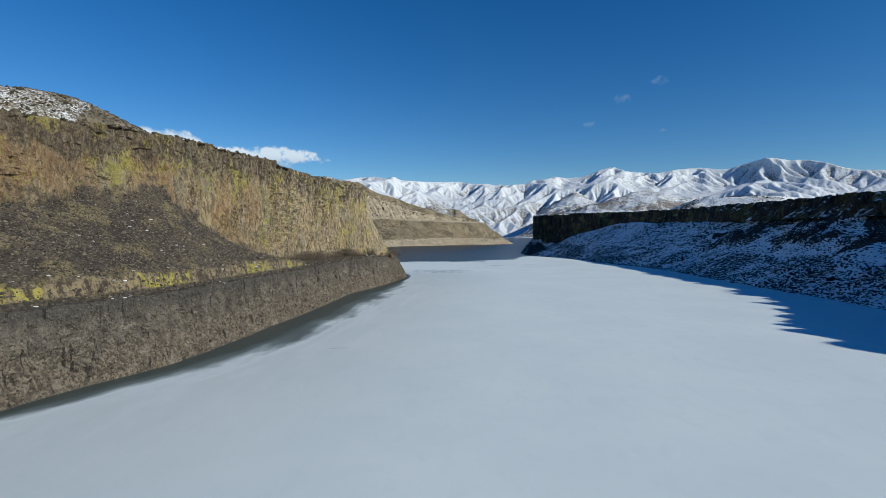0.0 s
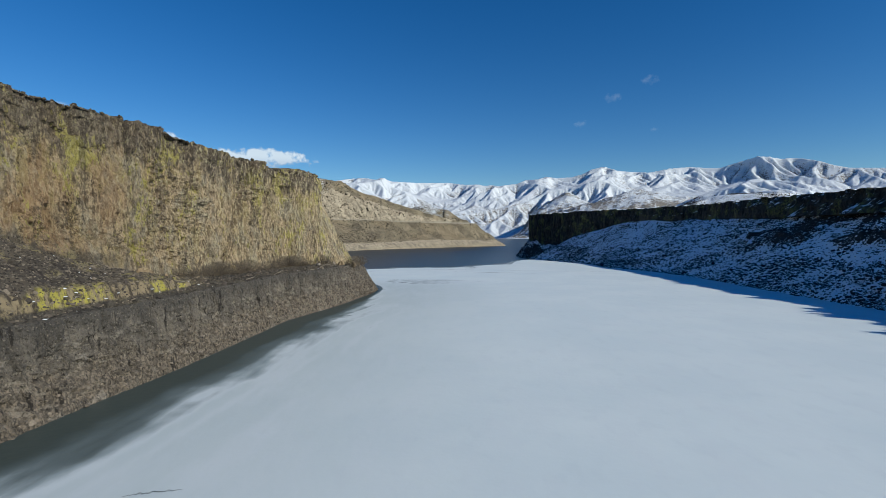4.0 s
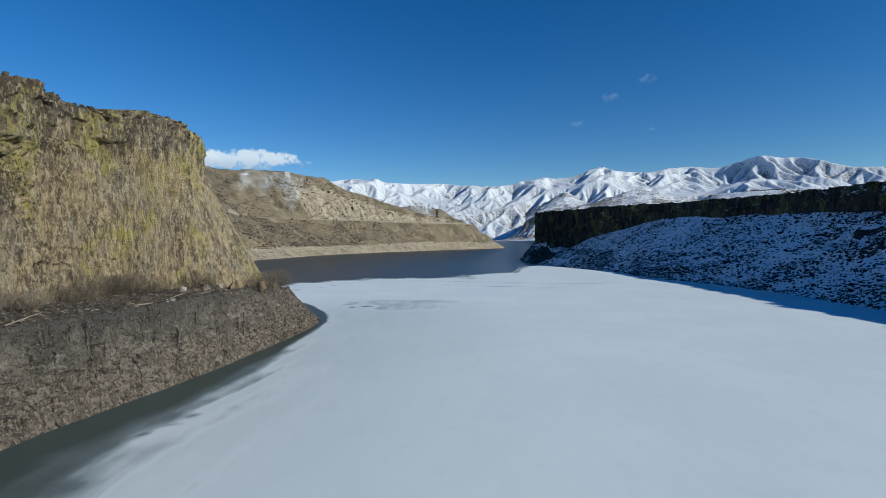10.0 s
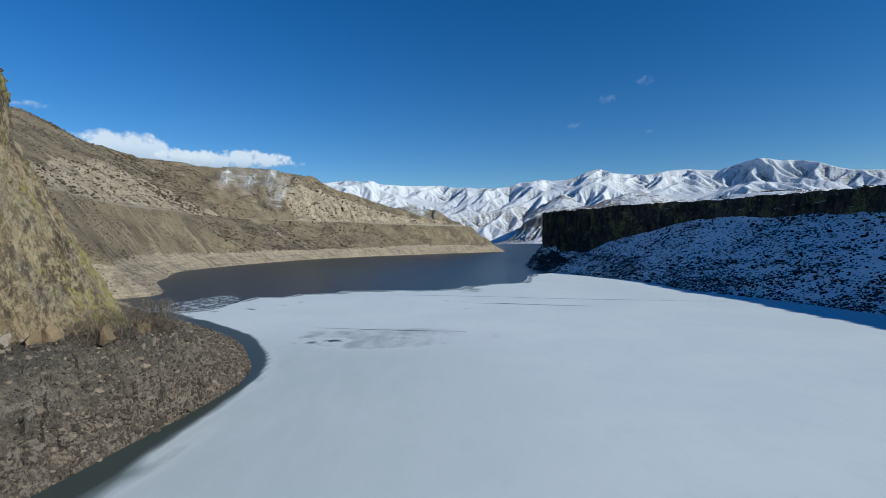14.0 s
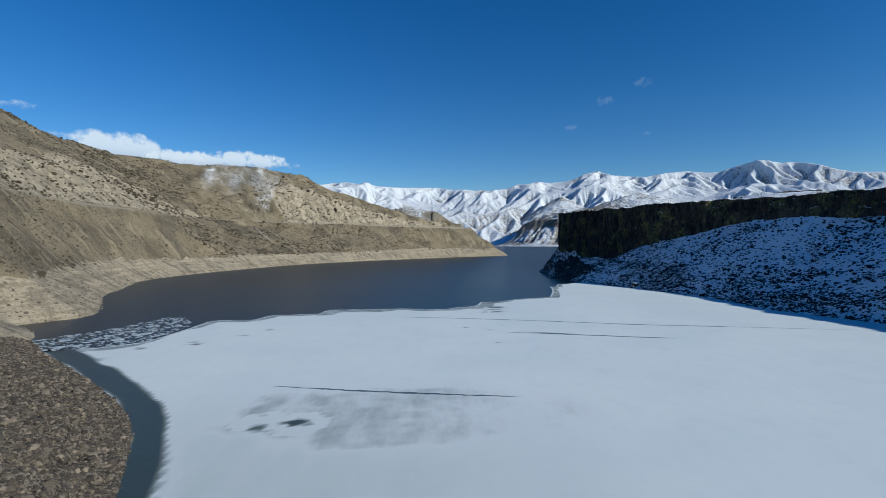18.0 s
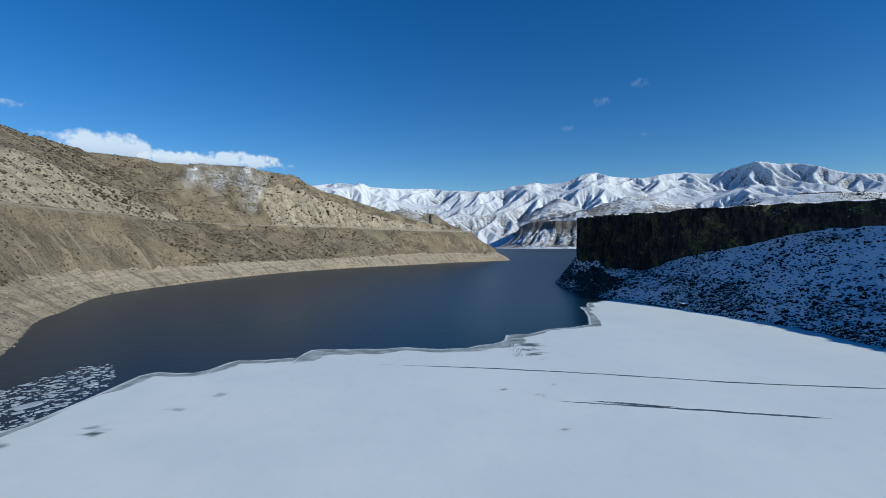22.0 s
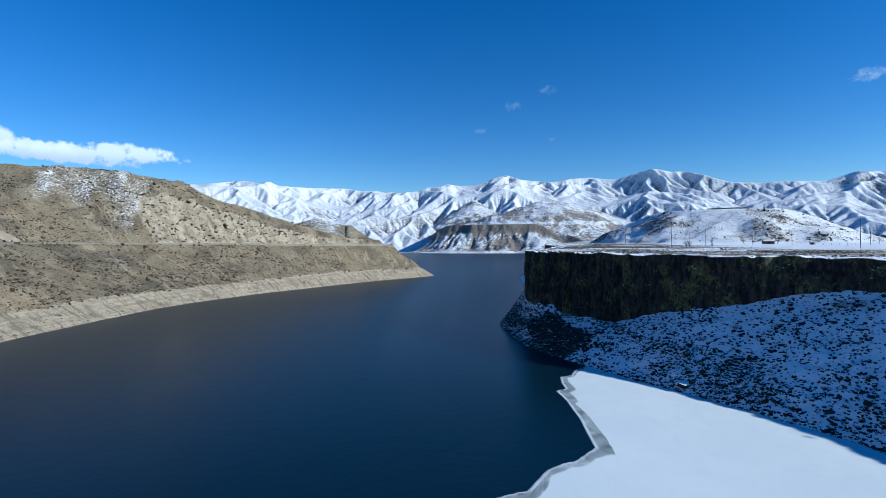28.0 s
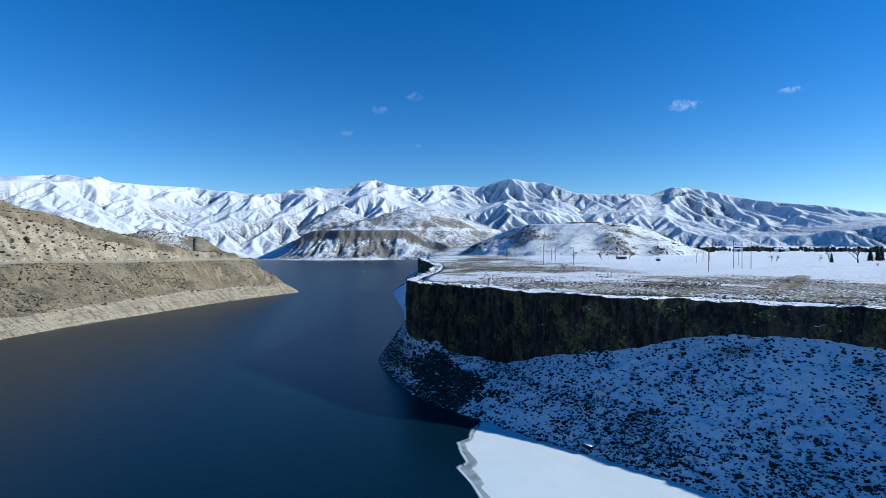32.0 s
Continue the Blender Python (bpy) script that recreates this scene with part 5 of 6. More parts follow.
def boulders(parent, places, sizes, mat, rng, label):
    """Large stones one by one, on eight shared meshes."""
    kinds = []
    for k in range(8):
        bm = bmesh.new()
        bmesh.ops.create_icosphere(bm, subdivisions=2, radius=1)
        off = [Vector(rng.normal(size=3)).normalized() for _ in range(18)]
        cut = [rng.uniform(0.45, 0.82) for _ in off]
        for v in bm.verts:
            for o, c in zip(off, cut):
                over = v.co.dot(o) - c
                if over > 0:
                    v.co -= o * over
            v.co *= 1 + 0.05 * noise.noise(v.co * 3 + Vector((k, 0, 0)))
        me = bpy.data.meshes.new("boulder")
        bm.to_mesh(me)
        bm.free()
        me.materials.append(mat)
        kinds.append(me)
    for (x, y, z), s in zip(places, sizes):
        ob = new("boulder", kinds[rng.randint(8)])
        ob.parent = parent
        ob.location = (x, y, z - 0.15 * s)
        ob.rotation_euler = rng.uniform(0, 6.28, 3)
        ob.scale = (s * rng.uniform(0.8, 1.3), s * rng.uniform(0.8, 1.2), s * rng.uniform(0.6, 0.95))
    return kinds


rng = np.random.RandomState(11)
low_rows = west_pts[:wn1 + 2]
area = cell_area(low_rows)
X, Y, Z = low_rows[..., 0], low_rows[..., 1], low_rows[..., 2]
tip = ease(236, 254, Y) * (Y < 372)
seen_w = ((Y > 60) & (Y < 372)).astype(float)
w_stone = area * seen_w * np.clip((Z > -0.3) * ((Z < 2.6 + 2.6 * ease(110, 200, Y)) * 0.9 * (0.4 + 0.8 * vnoise(Y / 9, Z, 5) ** 2) + 2.6 * tip), 0, 5)
p = pick(low_rows, w_stone, 30000, rng)
v, f = lumps_at(p, np.exp(rng.normal(-1.72, 0.42, len(p))), rng, 0.36)
stuff("rubble", v, f, M_ROCK, "broken brown basalt rubble along the waterline", "rocks")
p = pick(low_rows, w_stone, 210, rng)
boulders(west_cliff, p, np.clip(np.exp(rng.normal(-0.6, 0.35, len(p))), 0.35, 1.3), M_BOULDER, rng, "")
# pale blocks on the bench at the cliff's foot
bench = west_pts[wn1:wn1 + 8]
w_b = cell_area(bench) * ((bench[..., 1] > 75) & (bench[..., 1] < 262))
p = pick(bench, w_b, 60, rng)
boulders(west_cliff, p, rng.uniform(0.3, 0.8, 60), M_BOULDER, rng, "")
spots = np.array([(-28.4, 251.5, 6.2), (-26.6, 258, 4.6), (-33, 246, 13.6), (-34.5, 243, 13.7), (-31.8, 250.5, 13.7), (-37, 238.5, 13.8), (-39, 199.5, 0.5)])
foot_line = west_pts[wn1 + wn2 - 2]
foot_line = foot_line[(foot_line[:, 1] > 165) & (foot_line[:, 1] < 262)]
ledges = foot_line[rng.choice(len(foot_line), 46, replace=False)] + np.c_[rng.uniform(-0.3, 1.6, 46), np.zeros(46), rng.uniform(-0.2, 0.5, 46)]
boulders(west_cliff, ledges, rng.uniform(0.6, 1.7, 46), M_OCHREBOULDER, rng, "")
boulders(west_cliff, spots, np.array([1.1, 1.3, 1.3, 1.0, 1.1, 1.2, 0.9]), M_PALEBOULDER, rng, "")
scree = west_pts[wn1 + 2:wn1 + wn2]
w_s = cell_area(scree) * ((scree[..., 1] > 60) & (scree[..., 1] < 300))
p = pick(scree, w_s, 16000, rng)
v, f = lumps_at(p, np.exp(rng.normal(-1.85, 0.45, len(p))), rng)
stuff("scree_stones", v, f, M_ROCK, "small brown stones scattered on the scree", "rocks")
# snow lying in small patches on bench and scree
p = pick(scree, w_s * (scree[..., 1] < 150), 60, rng)
v, f = lumps_at(p, rng.uniform(0.12, 0.42, len(p)), rng, 0.35, 0.25, True)
q = pick(bench, w_b, 46, rng)
p = np.concatenate([p, q])
v, f = lumps_at(p, rng.uniform(0.12, 0.45, len(p)), rng, 0.35, 0.25, True)
M_DRIFT = make_plain("old_snow", (0.72, 0.75, 0.79), SNOW, 0.6, 0.8)
stuff("snow_patches", v, f, M_DRIFT, "small leftover snow patches on the scree", "snow")


def tufts_at(centres, sizes, rng, blades=14, spread_=0.8):
    """Dry brush: thin blades fanning from each root."""
    n = len(centres)
    a = rng.uniform(0, 6.283, (n, blades))
    lean = rng.uniform(0.05, spread_, (n, blades))
    ln = rng.uniform(0.55, 1.0, (n, blades)) * sizes[:, None]
    way = np.stack([np.cos(a) * np.sin(lean), np.sin(a) * np.sin(lean), np.cos(lean)], -1)
    root = centres[:, None, :] + np.stack([np.cos(a), np.sin(a), 0 * a], -1) * (0.18 * sizes[:, None, None] * rng.rand(n, blades, 1))
    tip_ = root + way * ln[..., None]
    turn = rng.uniform(0, 6.283, (n, blades))
    side = np.stack([np.cos(turn), np.sin(turn), 0 * turn], -1) * (0.014 * sizes[:, None, None])
    mid = root + way * (0.6 * ln[..., None])
    v = np.stack([root - side * 0.3, mid - side, tip_, mid + side], 2).reshape(-1, 3)
    f = np.arange(len(v)).reshape(-1, 4)
    return v, f


# brush at the foot of the cliff and along its rim
foot = west_pts[wn1 + wn2 - 12:wn1 + wn2 + 4]
w_f = cell_area(foot) * ((foot[..., 1] > 172) & (foot[..., 1] < 275))
p = pick(foot, w_f, 240, rng)
v, f = tufts_at(p, rng.uniform(0.3, 0.8, len(p)), rng, 70, 1.2)
M_DRYGRASS = make_brush_material("dry_grass", (0.16, 0.13, 0.08), (0.31, 0.26, 0.16))
stuff("cliff_grass", v, f, M_DRYGRASS, "tufts of dry tan grass at the cliff foot", "grass")
top = west_pts[-8:]
w_t = cell_area(top) * ((top[..., 1] > 60) & (top[..., 1] < 262))
p = pick(top, w_t, 800, rng)
v, f = lumps_at(p + [0, 0, 0.2], rng.uniform(0.18, 0.62, len(p)), rng, 0.5, 0.8, True)
stuff("rim_brush", v, f, M_SAGE, "low sagebrush along the cliff rim", "shrubs")

# the east talus: dark stones with snow on them
tal = east_pts[:en1]
ar = cell_area(tal)
X, Y, Z = tal[..., 0], tal[..., 1], tal[..., 2]
patchy = np.clip(0.75 + 0.7 * fbm(X * 1.0, Y + Z, 14, 3, 91), 0.1, 2)
w_e = ar * ((Y > 120) & (Y < 665)) * patchy * (1 - 0.85 * np.exp(-((Y - 555) / 30) ** 4) * (Z < 11))
p = pick(tal, w_e * (0.55 + 1.1 * (Z < 13)), 24000, rng)
v, f = lumps_at(p, np.exp(rng.normal(-0.95, 0.42, len(p))), rng, 0.3, 0.75)
stuff("talus_stones", v, f, M_SNOWROCK, "dark basalt stones dusted with snow", "rocks")
p = pick(tal, ar * ((Y > 330) & (Y < 640)) * patchy * (0.25 + 2.0 * (Z < 12)), 280, rng)
boulders(east_bank, p, np.clip(np.exp(rng.normal(-0.25, 0.35, len(p))), 0.5, 2.0), M_SNOWBOULDER, rng, "")
p = pick(tal, ar * ((Y > 532) & (Y < 605) & (Z < 10)), 70, rng)
boulders(east_bank, p, np.clip(np.exp(rng.normal(0.2, 0.35, len(p))), 0.7, 2.4), M_CRAG, rng, "")
p = pick(tal, ar * ((Y > 120) & (Y < 660)) * patchy, 1100, rng)
v, f = tufts_at(p, rng.uniform(0.5, 1.3, len(p)), rng, 30, 1.1)
stuff("talus_brush", v, f, M_DARKBRUSH, "dry dark brush between the snowy stones", "shrubs")


def shrub_mesh(seed):
    """A leafless shrub, 1 m high: stems from one root, and a ragged cloud of fine twigs."""
    r = np.random.RandomState(seed)
    sv, sf = tufts_at(np.zeros((3, 3)), np.full(3, 0.8), r, 12, 1.1)
    n = 1300
    a, c = r.uniform(0, 6.283, n), r.uniform(0.05, 1.0, n)
    rad = r.rand(n) ** 0.5 * (0.30 + 0.30 * np.sin(np.clip(c, 0, 1) * 2.9))
    rad = rad * (1 + 0.45 * np.sin(3 * a + seed) * np.sin(5 * c + seed))
    root = np.c_[np.cos(a) * rad, np.sin(a) * rad, c * 0.86]
    way = np.c_[np.cos(a) * (0.3 + rad), np.sin(a) * (0.3 + rad), 0.45 + 0.5 * r.rand(n)] + r.normal(0, 0.28, (n, 3))
    way = way / np.linalg.norm(way, axis=1)[:, None] * r.uniform(0.06, 0.17, n)[:, None]
    turn = r.uniform(0, 6.283, n)
    side = np.c_[np.cos(turn), np.sin(turn), 0 * turn] * 0.0045
    v = np.stack([root - side, root + way * 0.5 - side, root + way, root + side], 1).reshape(-1, 3)
    f = np.arange(len(v)).reshape(-1, 4) + len(sv)
    return mesh_of("shrub", np.concatenate([sv, v]), np.concatenate([sf, f]), M_SHRUB)


M_SHRUB = make_brush_material("bare_twigs", (0.03, 0.021, 0.014), (0.075, 0.055, 0.036))
shrub_kinds = [shrub_mesh(k) for k in range(4)]


def height_on(pts, x, y):
    d = (pts[..., 0] - x) ** 2 + (pts[..., 1] - y) ** 2
    return float(pts[..., 2].ravel()[np.argmin(d)])


for k, (x, y, s) in enumerate([(188.4, 338.4, 5.5), (186.6, 351.8, 5.0), (180, 345, 3.5), (193, 330, 4.5), (165, 476, 5.0), (168, 472, 4.2), (132.8, 502, 3.2),
                               (143, 497, 2.8), (150, 486, 2.6), (138, 515, 2.8), (158, 437, 3.0), (162, 430, 3.4), (200, 300, 4.5), (205, 290, 5), (195, 280, 4),
                               (198, 262, 5), (190, 250, 4), (204, 240, 5.5), (185, 225, 4), (196, 215, 5), (188, 200, 4.5), (200, 190, 5), (175, 180, 4),
                               (165, 250, 3.4), (162, 205, 3.2), (168, 165, 4), (155, 230, 2.8), (196, 385, 3.6), (200, 370, 4.2), (190, 395, 3.4)]):
    x -= 8 if x > 185 else 0
    ob = new("shrub", shrub_kinds[k % 4])
    ob.matrix_basis = pose(x, y, height_on(tal, x, y) - 0.1, 0, 0, 77 * k) @ Matrix.Diagonal((s, s, s * 0.62, 1))
    tagged(ob, "dark leafless shrub on the snowy talus", "shrub", "shrubs on the talus")

M_GREYTWIG = make_brush_material("grey_brown_twigs", (0.13, 0.105, 0.078), (0.27, 0.22, 0.165))
foot_kinds = []
for me in shrub_kinds:
    grey = me.copy()
    grey.materials.clear()
    grey.materials.append(M_GREYTWIG)
    foot_kinds.append(grey)
at_foot = west_pts[wn1 + wn2 - 3]
for k in range(48):
    q = at_foot[np.argmin(np.abs(at_foot[:, 1] - rng.uniform(176, 262)))]
    s, out = rng.uniform(2.0, 5.2), rng.uniform(0.2, 2.6)
    x, y = q[0] + out, q[1] + rng.uniform(-1, 1)
    ob = new("shrub", foot_kinds[k % 4])
    ob.matrix_basis = pose(x, y, height_on(west_pts[wn1:wn1 + wn2], x, y) - 0.1, 0, 0, 53 * k) @ Matrix.Diagonal((s * 1.1, s * 1.1, s * 0.9, 1))
    tagged(ob, "leafless grey-brown shrub at the foot of the cliff", "shrub", "shrubs at the cliff foot")

# sagebrush over the west hills
n = 70000
bx, by = rng.uniform(-430, 150, n), rng.uniform(392, 1110, n)
near_w, kw = nearest(bx, by, west_line)
near_e, _ = nearest(bx, by, east_line)
bz, b_snow, b_pale, b_road = ground_height(bx, by)
keep = (near_w < near_e) & ~in_lake(bx, by) & (near_w > 19) & (b_road < 0.1) & (rng.rand(n) < np.where(b_pale > 0.4, 0.40, 0.22 + 0.55 * (fbm(bx, by, 30, 3, 55) > 0)))
bx, by, bz, b_pale = bx[keep], by[keep], bz[keep], b_pale[keep]
size = np.exp(rng.normal(-0.82, 0.36, len(bx))) * np.where(b_pale > 0.4, 1.5, 1.0) * (1 + 0.5 * (by > 700))
v, f = lumps_at(np.c_[bx, by, bz + 0.25 * size], size, rng, 0.4, 0.75, True)
stuff("hill_sagebrush", v, f, M_SAGE, "scattered sagebrush over the brown hillsides", "shrubs")

# brush on the snowy hill behind the west cliff
n = 16000
bx, by = rng.uniform(-480, -110, n), rng.uniform(0, 430, n)
near_w, kw = nearest(bx, by, west_line)
bz = ground_height(bx, by)[0]
keep = (bz > 56) & (near_w > 60) & (rng.rand(n) < 0.9)
p = np.c_[bx, by, bz][keep]
v, f = lumps_at(p + [0, 0, 0.2], np.exp(rng.normal(-0.45, 0.35, len(p))), rng, 0.4, 0.75, True)
stuff("slope_sagebrush", v, f, M_SAGE, "dark sagebrush dotted over the snowy hill", "shrubs")

# stubble on the plateau, brush on the knoll
n = 130000
bx, by = rng.uniform(110, 520, n), rng.uniform(400, 900, n)
near_e, ke = nearest(bx, by, east_line)
near_w, _ = nearest(bx, by, west_line)
bz, b_snow, _, _ = ground_height(bx, by)
wild = fbm(bx, by, 28, 4, 33)
rim_d = near_e - np.interp(ke * (len(EAST) + len(EAST_FAR) - 1) / (len(east_line) - 1), np.arange(len(EAST)), depth_e)
bz = np.where(rim_d < 6.5, RIM_E + 0.15, bz)
keep = (near_e < near_w) & (bz > 44) & (bz < 49) & (rim_d > 0.8) & (rim_d < 150) & (rng.rand(n) < np.clip(0.22 + 0.9 * wild, 0, 1) * ease(150, 45, rim_d))
p = np.c_[bx, by, bz][keep]
v, f = lumps_at(p + [0, 0, 0.05], np.exp(rng.normal(-1.35, 0.42, len(p))), rng, 0.5, 0.8, True)
M_PALESAGE = make_brush_material("pale_sagebrush", (0.09, 0.078, 0.058), (0.22, 0.19, 0.14))
stuff("plateau_sagebrush", v, f, M_PALESAGE, "low grey-brown sagebrush poking through plateau snow", "shrubs")
n = 40000
bx, by = rng.uniform(330, 900, n), rng.uniform(760, 1300, n)
bz, b_snow, _, _ = ground_height(bx, by)
keep = (bz > 47.5) & (rng.rand(n) < np.clip(0.16 + 1.3 * fbm(bx, by, 55, 4, 36), 0.08, 1) * ease(105, 80, bz))
p = np.c_[bx, by, bz][keep]
v, f = lumps_at(p, np.exp(rng.normal(-0.25, 0.35, len(p))), rng, 0.4, 0.75, True)
stuff("knoll_brush", v, f, M_DARKBRUSH, "dark brush dotted over the snowy knoll", "shrubs")


# a dark ledge of caprock near the knoll's top
cap_p = np.array([(560 + 2.2 * k + 1.5 * math.sin(k), 985 - 1.1 * k, 0) for k in range(22)], dtype=float)
cap_p[:, 2] = ground_height(cap_p[:, 0].copy(), cap_p[:, 1].copy())[0] + 0.8
v, f = lumps_at(cap_p, rng.uniform(1.6, 2.8, 22), rng, 0.25, 0.8, True)
tagged(new("caprock_ledge", mesh_of("caprock_ledge", v, f, M_ROCK)), "dark caprock ledge near the top of the snowy knoll", "rock")


# ---- plateau: trees, poles, shed ----
def tube(path, radii, sides=6):
    """A tapered tube through points."""
    path = [Vector(q) for q in path]
    v = []
    for k, q in enumerate(path):
        way = (path[min(k + 1, len(path) - 1)] - path[max(k - 1, 0)]).normalized()
        a = way.orthogonal().normalized()
        b = way.cross(a)
        v += [q + (a * math.cos(6.2832 * j / sides) + b * math.sin(6.2832 * j / sides)) * radii[k] for j in range(sides)]
    f = [(k * sides + j, k * sides + (j + 1) % sides, (k + 1) * sides + (j + 1) % sides, (k + 1) * sides + j) for k in range(len(path) - 1) for j in range(sides)]
    return [tuple(q) for q in v], f


def join(pieces):
    v, f = [], []
    for pv, pf in pieces:
        f += [tuple(i + len(v) for i in q) for q in pf]
        v += pv
    return np.array(v), np.array(f)


M_BARK = make_plain("bark", (0.07, 0.052, 0.038), (0.13, 0.10, 0.075), 0.3)
M_TWIG = make_plain("twig_crown", (0.085, 0.062, 0.046), (0.15, 0.115, 0.085), 0.5)
M_NEEDLE = make_brush_material("conifer_needles", (0.010, 0.018, 0.010), (0.03, 0.045, 0.024))
M_POLE = make_plain("weathered_pole", (0.09, 0.07, 0.052), (0.15, 0.12, 0.09), 0.8)
M_BOARD = make_plain("shed_boards", (0.12, 0.075, 0.045), (0.20, 0.13, 0.08), 0.7)
M_ROOF = make_plain("snowy_roof", (0.55, 0.57, 0.60), (0.75, 0.77, 0.80), 0.9)
M_DARK = make_plain("dark_opening", (0.015, 0.013, 0.011), (0.03, 0.026, 0.022), 0.5)


def bare_tree(height, seed):
    """Trunk, limbs and a crown of fine twigs, 1 part each."""
    r = random.Random(seed)
    limbs, twigs = [], []

    def grow(p, way, length, radius, level):
        pts, q = [p], p
        for k in range(3):
            way = (way + Vector((r.uniform(-.18, .18), r.uniform(-.18, .18), r.uniform(-.02, .14)))).normalized()
            q = q + way * length / 3
            pts.append(q)
        (limbs if level < 3 else twigs).append(tube(pts, [radius, radius * .85, radius * .7, radius * .5], 5 if level < 2 else 3))
        if level == 4:
            return
        for k in range(4 if level else 6):
            at = pts[r.choice((2, 3)) if level else r.choice((1, 2, 3))]
            a, tilt = r.uniform(0, 6.28), r.uniform(0.35, 0.95)
            side = way.orthogonal().normalized()
            turn = (side * math.cos(a) + way.cross(side) * math.sin(a)) * math.sin(tilt) + way * math.cos(tilt)
            grow(at, turn.normalized(), length * r.uniform(.55, .75), radius * .5, level + 1)

    grow(Vector((0, 0, 0)), Vector((0, 0, 1)), height * 0.36, height * 0.028, 0)
    trunk, *rest = limbs
    return [("trunk", *join([trunk]), M_BARK), ("limbs", *join(rest), M_BARK), ("crown", *join(twigs), M_TWIG)]


def conifer(height, seed):
    r = np.random.RandomState(seed)
    v, f = [], []
    for k in range(int(26)):
        z0 = height * (0.08 + 0.9 * k / 26)
        reach = height * 0.21 * (1 - k / 26) ** 0.8 + 0.15
        for j in range(13):
            a, ln = r.uniform(0, 6.28), reach * r.uniform(0.7, 1.15)
            c, s, w = math.cos(a), math.sin(a), 0.22 * ln + 0.12
            i = len(v)
            v += [(0, 0, z0 + 0.25 * ln), (c * ln * .6 - s * w, s * ln * .6 + c * w, z0 - 0.1 * ln), (c * ln, s * ln, z0 - 0.35 * ln), (c * ln * .6 + s * w, s * ln * .6 - c * w, z0 - 0.1 * ln)]
            f.append((i, i + 1, i + 2, i + 3))
    return [("trunk", *join([tube([(0, 0, 0), (0, 0, height * 0.9)], [height * .02, height * .004])]), M_BARK), ("crown", np.array(v), np.array(f), M_NEEDLE)]


def build(name, pieces, label, category, at, group="", turn=0):
    ob = new(name)
    ob.matrix_basis = pose(*at, 0, 0, turn)
    tagged(ob, label, category, group)
    for part_name, v, f, mat in pieces:
        child = new(part_name, mesh_of(part_name, v, f, mat))
        child.parent = ob
    return ob


def land(x, y):
    return float(ground_height(np.array([float(x)]), np.array([float(y)]))[0][0]) - 0.1


build("tree", bare_tree(24, 3), "large bare broad-crowned deciduous tree in the snow", "tree", (578, 604, land(578, 604)))
for k, (x, y, h) in enumerate([(247, 647, 7), (249, 652, 6), (270, 651, 4), (546, 665, 8), (549, 662, 8.5), (602, 647, 8), (640, 655, 11), (456, 770, 12), (470, 790, 13), (444, 800, 12), (500, 560, 4), (420, 820, 11)]):
    build("bare_tree", bare_tree(h, 20 + k % 5), "slim leafless tree on the snowy plateau", "tree", (x, y, land(x, y)), "bare trees on the plateau", 50 * k)
for k, (x, y, h) in enumerate([(560, 618, 8), (627, 613, 12), (636, 610, 14), (655, 614, 13), (668, 610, 12), (645, 600, 11)]):
    build("conifer", conifer(1.35 * h, k), "dark green conifer standing in the snow", "tree", (x, y, land(x, y)), "conifers on the plateau", 31 * k)


def utility_pole(height, arms):
    pieces = [("shaft", *join([tube([(0, 0, 0), (0, 0, height)], [0.20, 0.13], 8)]), M_POLE)]
    for k in range(arms):
        z = height - 0.5 - 1.1 * k
        pieces.append(("crossarm", *join([tube([(-1.3, 0.16, z), (1.3, 0.16, z)], [0.075, 0.075], 4)]), M_POLE))
        for x in (-1.15, -0.45, 0.45, 1.15):
            pieces.append(("insulator", *join([tube([(x, 0.16, z + 0.05), (x, 0.16, z + 0.32)], [0.06, 0.04], 6)]), M_DARK))
    return pieces


POLES = [(319, 585, 18), (382, 606, 21), (431, 631, 14), (388, 603, 21), (393, 599, 20), (454, 686, 10), (485, 700, 13), (491, 697, 11), (326, 863, 11),
         (335, 857, 12), (324, 823, 14), (289, 719, 18), (376, 809, 13), (380, 807, 13.5), (311, 705, 14.5), (456, 801, 10)]
for k, (x, y, h) in enumerate(POLES):
    build("utility_pole", utility_pole(h, 1 if k % 3 else 2), "weathered wooden utility pole with crossarm", "utility pole", (x, y, land(x, y)), "utility poles on the plateau", 35 + 9 * (k % 3))


def box(x0, x1, y0, y1, z0, z1):
    v = [(x, y, z) for z in (z0, z1) for x, y in ((x0, y0), (x1, y0), (x1, y1), (x0, y1))]
    return v, [(3, 2, 1, 0), (4, 5, 6, 7), (0, 1, 5, 4), (1, 2, 6, 5), (2, 3, 7, 6), (3, 0, 4, 7)]


def shed(w, d, h):
    roof = ([(-w / 2 - .4, -d / 2 - .5, h), (w / 2 + .4, -d / 2 - .5, h), (w / 2 + .4, 0, h + 1.5), (-w / 2 - .4, 0, h + 1.5), (-w / 2 - .4, d / 2 + .5, h), (w / 2 + .4, d / 2 + .5, h),
             (-w / 2 - .4, -d / 2 - .5, h - .2), (w / 2 + .4, -d / 2 - .5, h - .2), (-w / 2 - .4, d / 2 + .5, h - .2), (w / 2 + .4, d / 2 + .5, h - .2)],
            [(0, 1, 2, 3), (3, 2, 5, 4), (6, 7, 1, 0), (9, 8, 4, 5), (6, 8, 9, 7)])
    return [("wall", *join([box(-w / 2, w / 2, -d / 2, d / 2, -0.3, h)]), M_BOARD), ("roof", *join([roof]), M_ROOF),
            ("door", *join([box(-w * .18, w * .18, -d / 2 - .06, -d / 2 - .005, 0, h * .8)]), M_DARK)]


